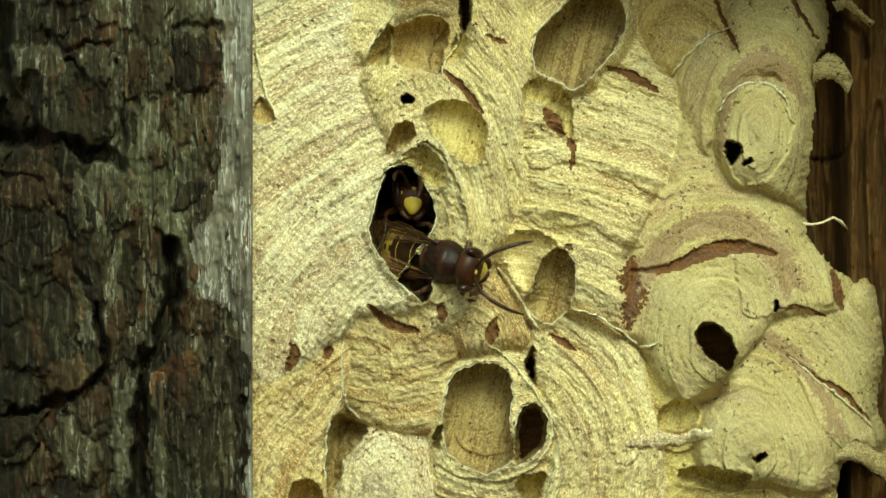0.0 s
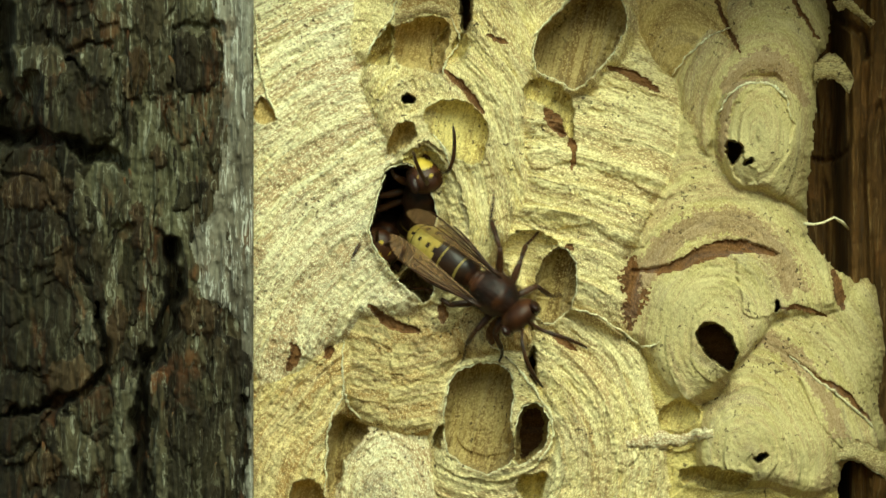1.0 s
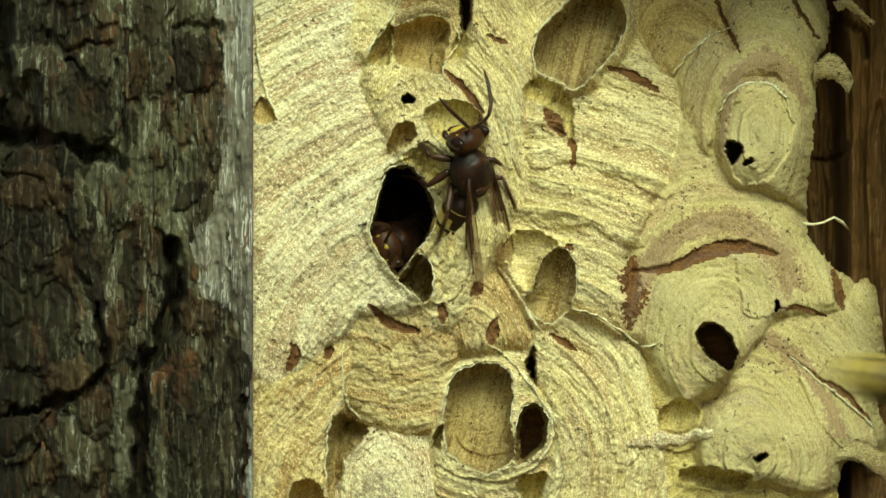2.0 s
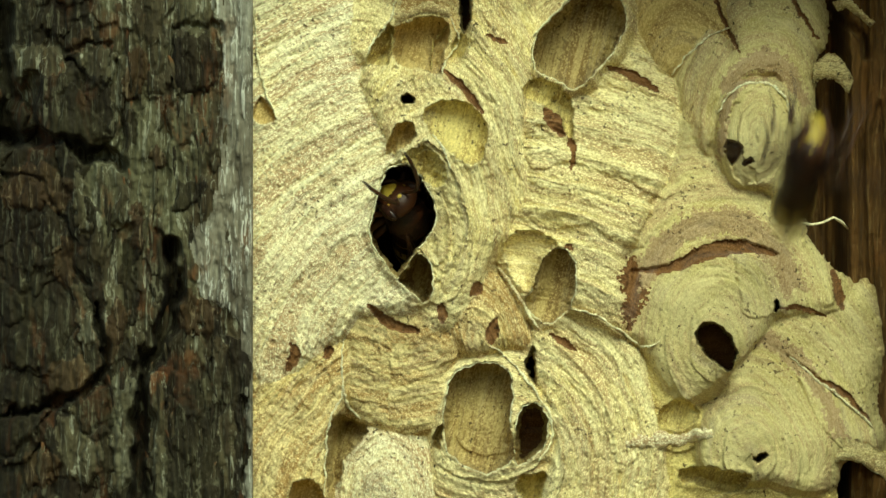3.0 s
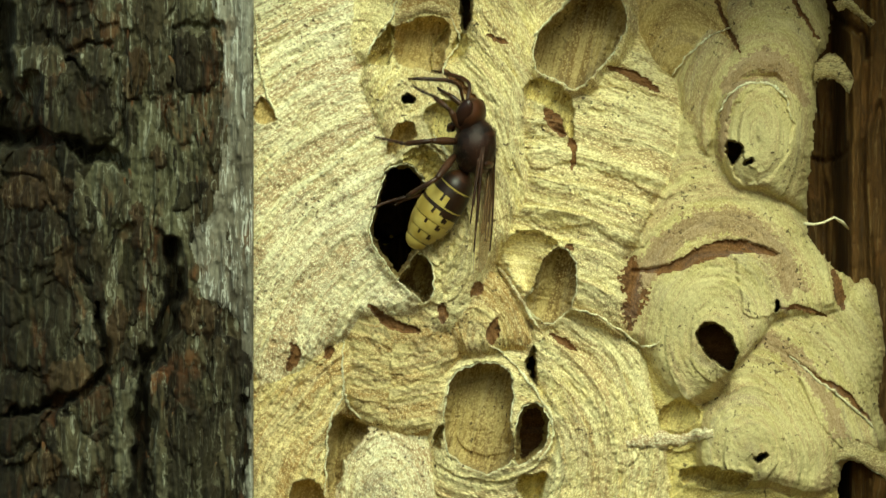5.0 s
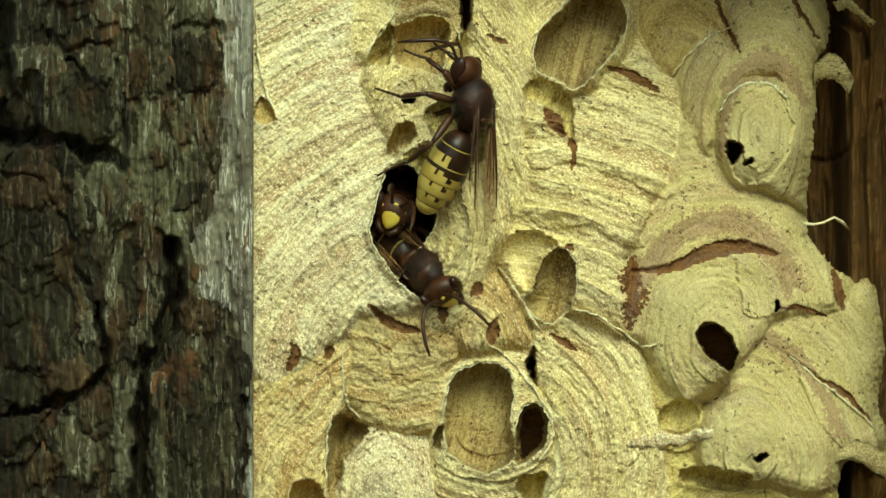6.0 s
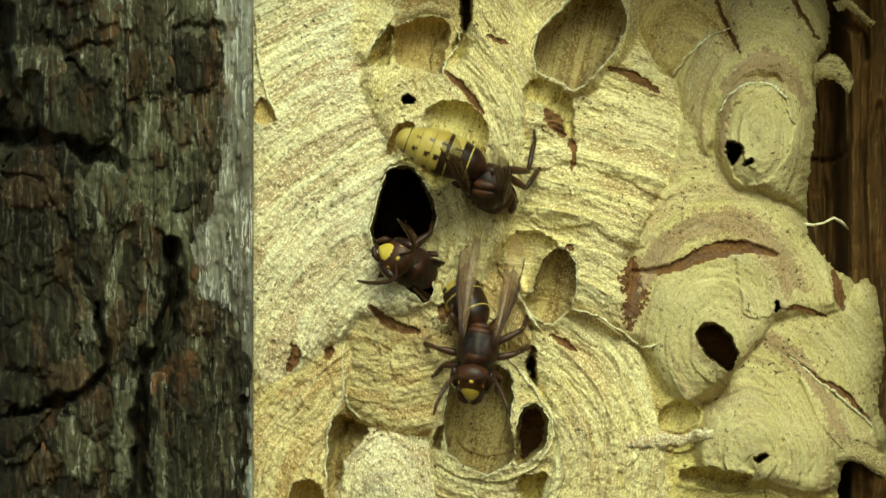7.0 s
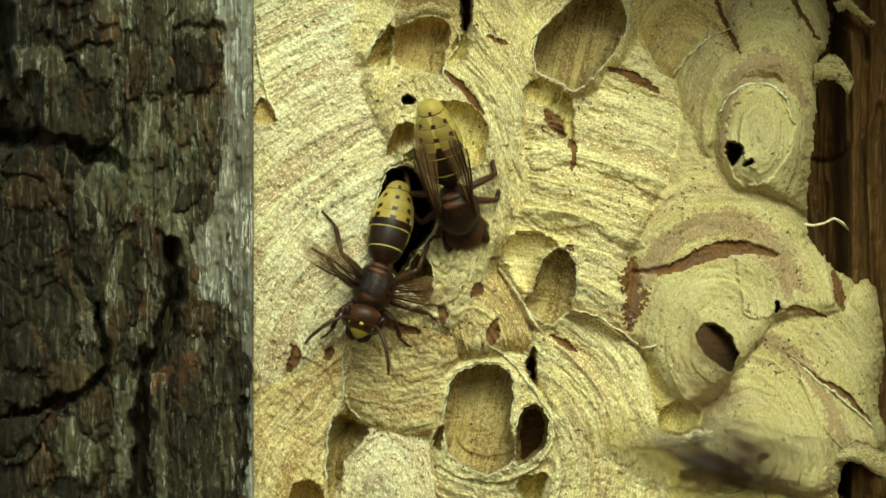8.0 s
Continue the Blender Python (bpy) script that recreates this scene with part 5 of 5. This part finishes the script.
def motions():
    move_hornet(LEAVER, [
        (0.0, 790, 463, 86, -16, 54, 8, 0, 0, 30, -6, 0), (0.3, 808, 475, 102, -24, 44, 8, 0, 0, 30, -4, 0), (0.5, 830, 486, 112, -27, 37, 6, 0, 0, 26, -4, 0),
        (0.8, 848, 506, 124, -35, 34, 6, 0, 0, 30, -12, 0.0), (1.0, 874, 519, 126, -37, 27, 4, 0, 0, 30, -18, 0.02), (1.2, 900, 552, 124, -42, 16, 4, 0, 0, 28, -14, 0.10),
        (1.4, 930, 578, 122, -42, 6, 4, 0, 0, 28, -14, 0.36), (1.5, 944, 584, 124, -42, 4, 4, 0, 0, 30, -18, 0.46), (1.6, 954, 600, 122, -42, 6, 0, 0, 0, 25, -10, 0.5),
        (1.7, 1000, 604, 160, -35, 14, 0, 0, 0, 10, 0, 0.8), (1.8, 1120, 660, 420, -30, 20, 0, 0, 0, 0, 0, 1.0), (2.0, 1700, 700, 1300, -12, 20, 0, 0, 0, 0, 0, 0.7), (2.3, 3200, 500, 3000, 0, 15, 0, 0, 0, 0, 0, 1.0), (8.0, 24000, -3000, 6000, 10, 10, 0, 0, 0, 0, 0, 1.0)], 1)
    move_hornet(CLIMBER, [
        (0.0, 734, 346, -70, -95, 84, 0, 0, 0, -6, 0, 0), (0.3, 738, 350, -66, -90, 84, 0, 0, 0, -6, 0, 0), (0.5, 744, 354, -60, -86, 84, 0, 0, 0, -6, 0, 0), (0.7, 736, 352, -52, -40, 82, 0, 0, 0, -6, 0, 0), (0.8, 734, 356, -40, 20, 74, 10, 0, 0, 4, 0, 0), (0.9, 738, 358, -16, 62, 60, 24, 0, 0, 4, 0, 0),
        (1.0, 748, 352, 12, 82, 52, 36, 4, 0, 0, 0, 0), (1.2, 768, 322, 60, 80, 42, 50, 16, 0, 10, 0, 0), (1.5, 838, 304, 104, 74, 34, 56, 30, 0, 22, 14, -0.02), (1.7, 818, 312, 110, 84, 30, 56, 36, 0, 26, 0, 0),
        (2.1, 834, 304, 116, 98, 26, 40, 24, 6, 12, 0, 0.04), (2.5, 820, 300, 124, 112, 34, 14, 10, 0, 10, 0, 0.1), (2.8, 800, 302, 150, 124, 46, 0, 0, 0, 10, 0, 0.5), (2.9, 1020, 418, 300, 100, 50, 0, 0, 0, 0, 0, 0.7), (3.0, 1430, 292, 420, 76, 52, 0, 0, 0, 0, 0, 1.0), (3.1, 1345, 20, 500, 100, 40, 0, 0, 0, 0, 0, 0.8),
        (3.2, 1180, -420, 700, 110, 20, 0, 0, 0, 0, 0, 1.0), (3.6, 200, -3000, 1500, 120, 10, 0, 0, 0, 0, 0, 1.0), (8.0, -12000, -16000, 5000, 130, 10, 0, 0, 0, 0, 0, 1.0)], 2)
    move_hornet(TURNER, [
        (0.0, 690, 440, -330, -100, 60, 0, 0, 0, 0, 0, 0), (0.6, 690, 430, -230, -110, 62, 0, 0, 0, 0, 0, 0), (0.9, 680, 425, -110, -120, 66, 0, 0, 0, 0, 0, 0), (1.2, 694, 410, -60, -125, 80, 0, 0, 0, -8, 0, 0), (1.5, 708, 404, -46, -120, 80, 0, 0, 0, -8, 0, 0), (1.7, 702, 430, -46, -115, 80, 0, 0, 0, -8, 0, 0),
        (2.0, 704, 430, -80, -160, 66, 0, 0, 0, 0, 0, 0), (2.3, 700, 420, -90, -215, 62, 20, 0, 0, 0, 0, 0), (2.6, 706, 395, -66, -240, 66, 20, 0, 0, 0, 0, 0), (2.8, 714, 386, -60, -248, 66, 30, 0, 0, 14, 0, 0), (3.0, 720, 384, -52, -250, 64, 34, 0, 0, 20, 0, 0), (3.3, 734, 378, -48, -252, 64, 36, 0, 0, 20, 0, 0), (3.5, 740, 374, -42, -254, 62, 40, 0, 0, 24, 0, 0),
        (3.8, 762, 372, 16, -276, 52, 60, 14, 0, 50, 0, 0), (4.0, 782, 352, 62, -284, 48, 66, 22, 0, 70, 0, 0), (4.3, 812, 344, 94, -296, 28, 70, 30, 0, 66, 0, 0), (4.5, 840, 330, 114, -304, 16, 70, 28, 0, 60, 14, -0.02), (4.7, 840, 300, 124, -288, 8, 72, 28, 0, 66, 0, 0),
        (5.2, 836, 240, 132, -278, 4, 72, 28, 0, 70, 0, 0), (5.8, 832, 186, 134, -274, 4, 68, 26, 0, 72, 0, 0), (6.0, 834, 188, 134, -275, 4, 66, 24, 0, 70, 0, 0), (6.5, 862, 188, 134, -270, 4, 62, 34, 0, 74, 0, 0.02), (6.6, 874, 214, 134, -302, 4, 60, 26, 0, 70, 0, 0.04), (6.7, 876, 240, 134, -330, 0, 54, 20, 0, 46, 0, 0.06),
        (6.8, 868, 268, 134, -372, -8, 44, 10, -10, 40, 0, 0.1), (6.9, 856, 298, 140, -412, -30, 36, 10, -52, 46, 0, 0.08), (7.0, 866, 326, 146, -440, -60, 24, 4, -78, 50, 0, 0.05), (7.2, 832, 322, 144, -418, -54, 24, 0, -26, 54, 0, 0.04), (7.5, 830, 316, 142, -405, -50, 22, 0, -8, 56, 0, 0.02), (8.0, 808, 366, 136, -434, -30, 6, 6, 0, 56, 0, -0.03)], 3, 140)
    move_hornet(DROPPER, [
        (0.0, 730, 430, -520, 20, 50, 0, 0, 0, 0, 0, 0), (5.0, 730, 430, -480, 0, 50, 0, 0, 0, 0, 0, 0), (5.5, 722, 450, -160, -30, 40, 0, 0, 0, 0, 0, 0), (5.8, 732, 470, 30, -40, 44, 0, 0, 0, 10, -20, 0), (6.0, 752, 480, 60, -40, 44, 0, 0, 0, 14, -24, 0),
        (6.2, 772, 488, 82, -44, 42, 0, 0, 0, 6, -16, 0), (6.5, 792, 496, 100, -52, 42, 0, 0, 0, 4, -4, 0.0), (6.8, 822, 556, 112, -76, 28, 0, 0, -12, -6, 0, 0.06), (7.0, 846, 616, 122, -100, 20, 4, 10, -36, -26, 0, 0.05), (7.3, 852, 624, 120, -90, 18, 4, 0, -36, -26, 0, 0.12), (7.5, 862, 632, 120, -76, 16, 4, 0, -24, -22, 0, 0.36),
        (7.7, 878, 652, 112, -60, 10, 4, 0, 0, 0, 0, 0.5), (7.8, 886, 660, 114, -56, 10, 4, 0, 0, 10, 0, 0.8), (7.9, 903, 664, 140, -50, 10, 4, 0, 0, 10, 0, 1.0), (8.0, 1285, 812, 1300, -4, 20, 0, 0, 0, 0, 0, 0.8)], 4, 40)
    move_hornet(CRAWLER, [
        (0.0, 700, 380, -540, -100, 50, 0, 0, 0, 0, 0, 0), (5.0, 700, 380, -500, -100, 50, 0, 0, 0, 0, 0, 0), (5.6, 700, 372, -140, -110, 56, 0, 0, 0, 0, 0, 0), (6.0, 702, 362, -30, -112, 74, 0, 0, 0, -10, 0, 0), (6.3, 706, 396, 16, -112, 68, 0, 0, 0, -12, 0, 0), (6.5, 702, 432, 50, -114, 60, 0, 0, 0, -10, 0, 0),
        (6.8, 720, 452, 72, -160, 50, 0, 0, 0, 0, 0, 0.02), (7.0, 732, 474, 92, -212, 55, 0, 10, 10, -4, 0, 0.03), (7.2, 726, 436, 100, -196, 52, 0, 12, 8, -6, 0, 0.08), (7.3, 712, 450, 106, -174, 46, 0, 14, 6, -5, 0, 0.2), (7.5, 686, 468, 114, -142, 42, 0, 6, -6, -6, 0, 0.4), (7.6, 682, 474, 120, -134, 34, 0, 4, -8, -10, 0, 0.4), (7.8, 672, 490, 128, -118, 16, 0, 0, -8, -16, 0, 0.8), (7.9, 666, 500, 130, -112, 14, 0, 2, -7, -20, 0, 1.4), (8.0, 662, 507, 132, -109, 12, 0, 4, -6, -24, 0, 1.85)], 5)


motions()
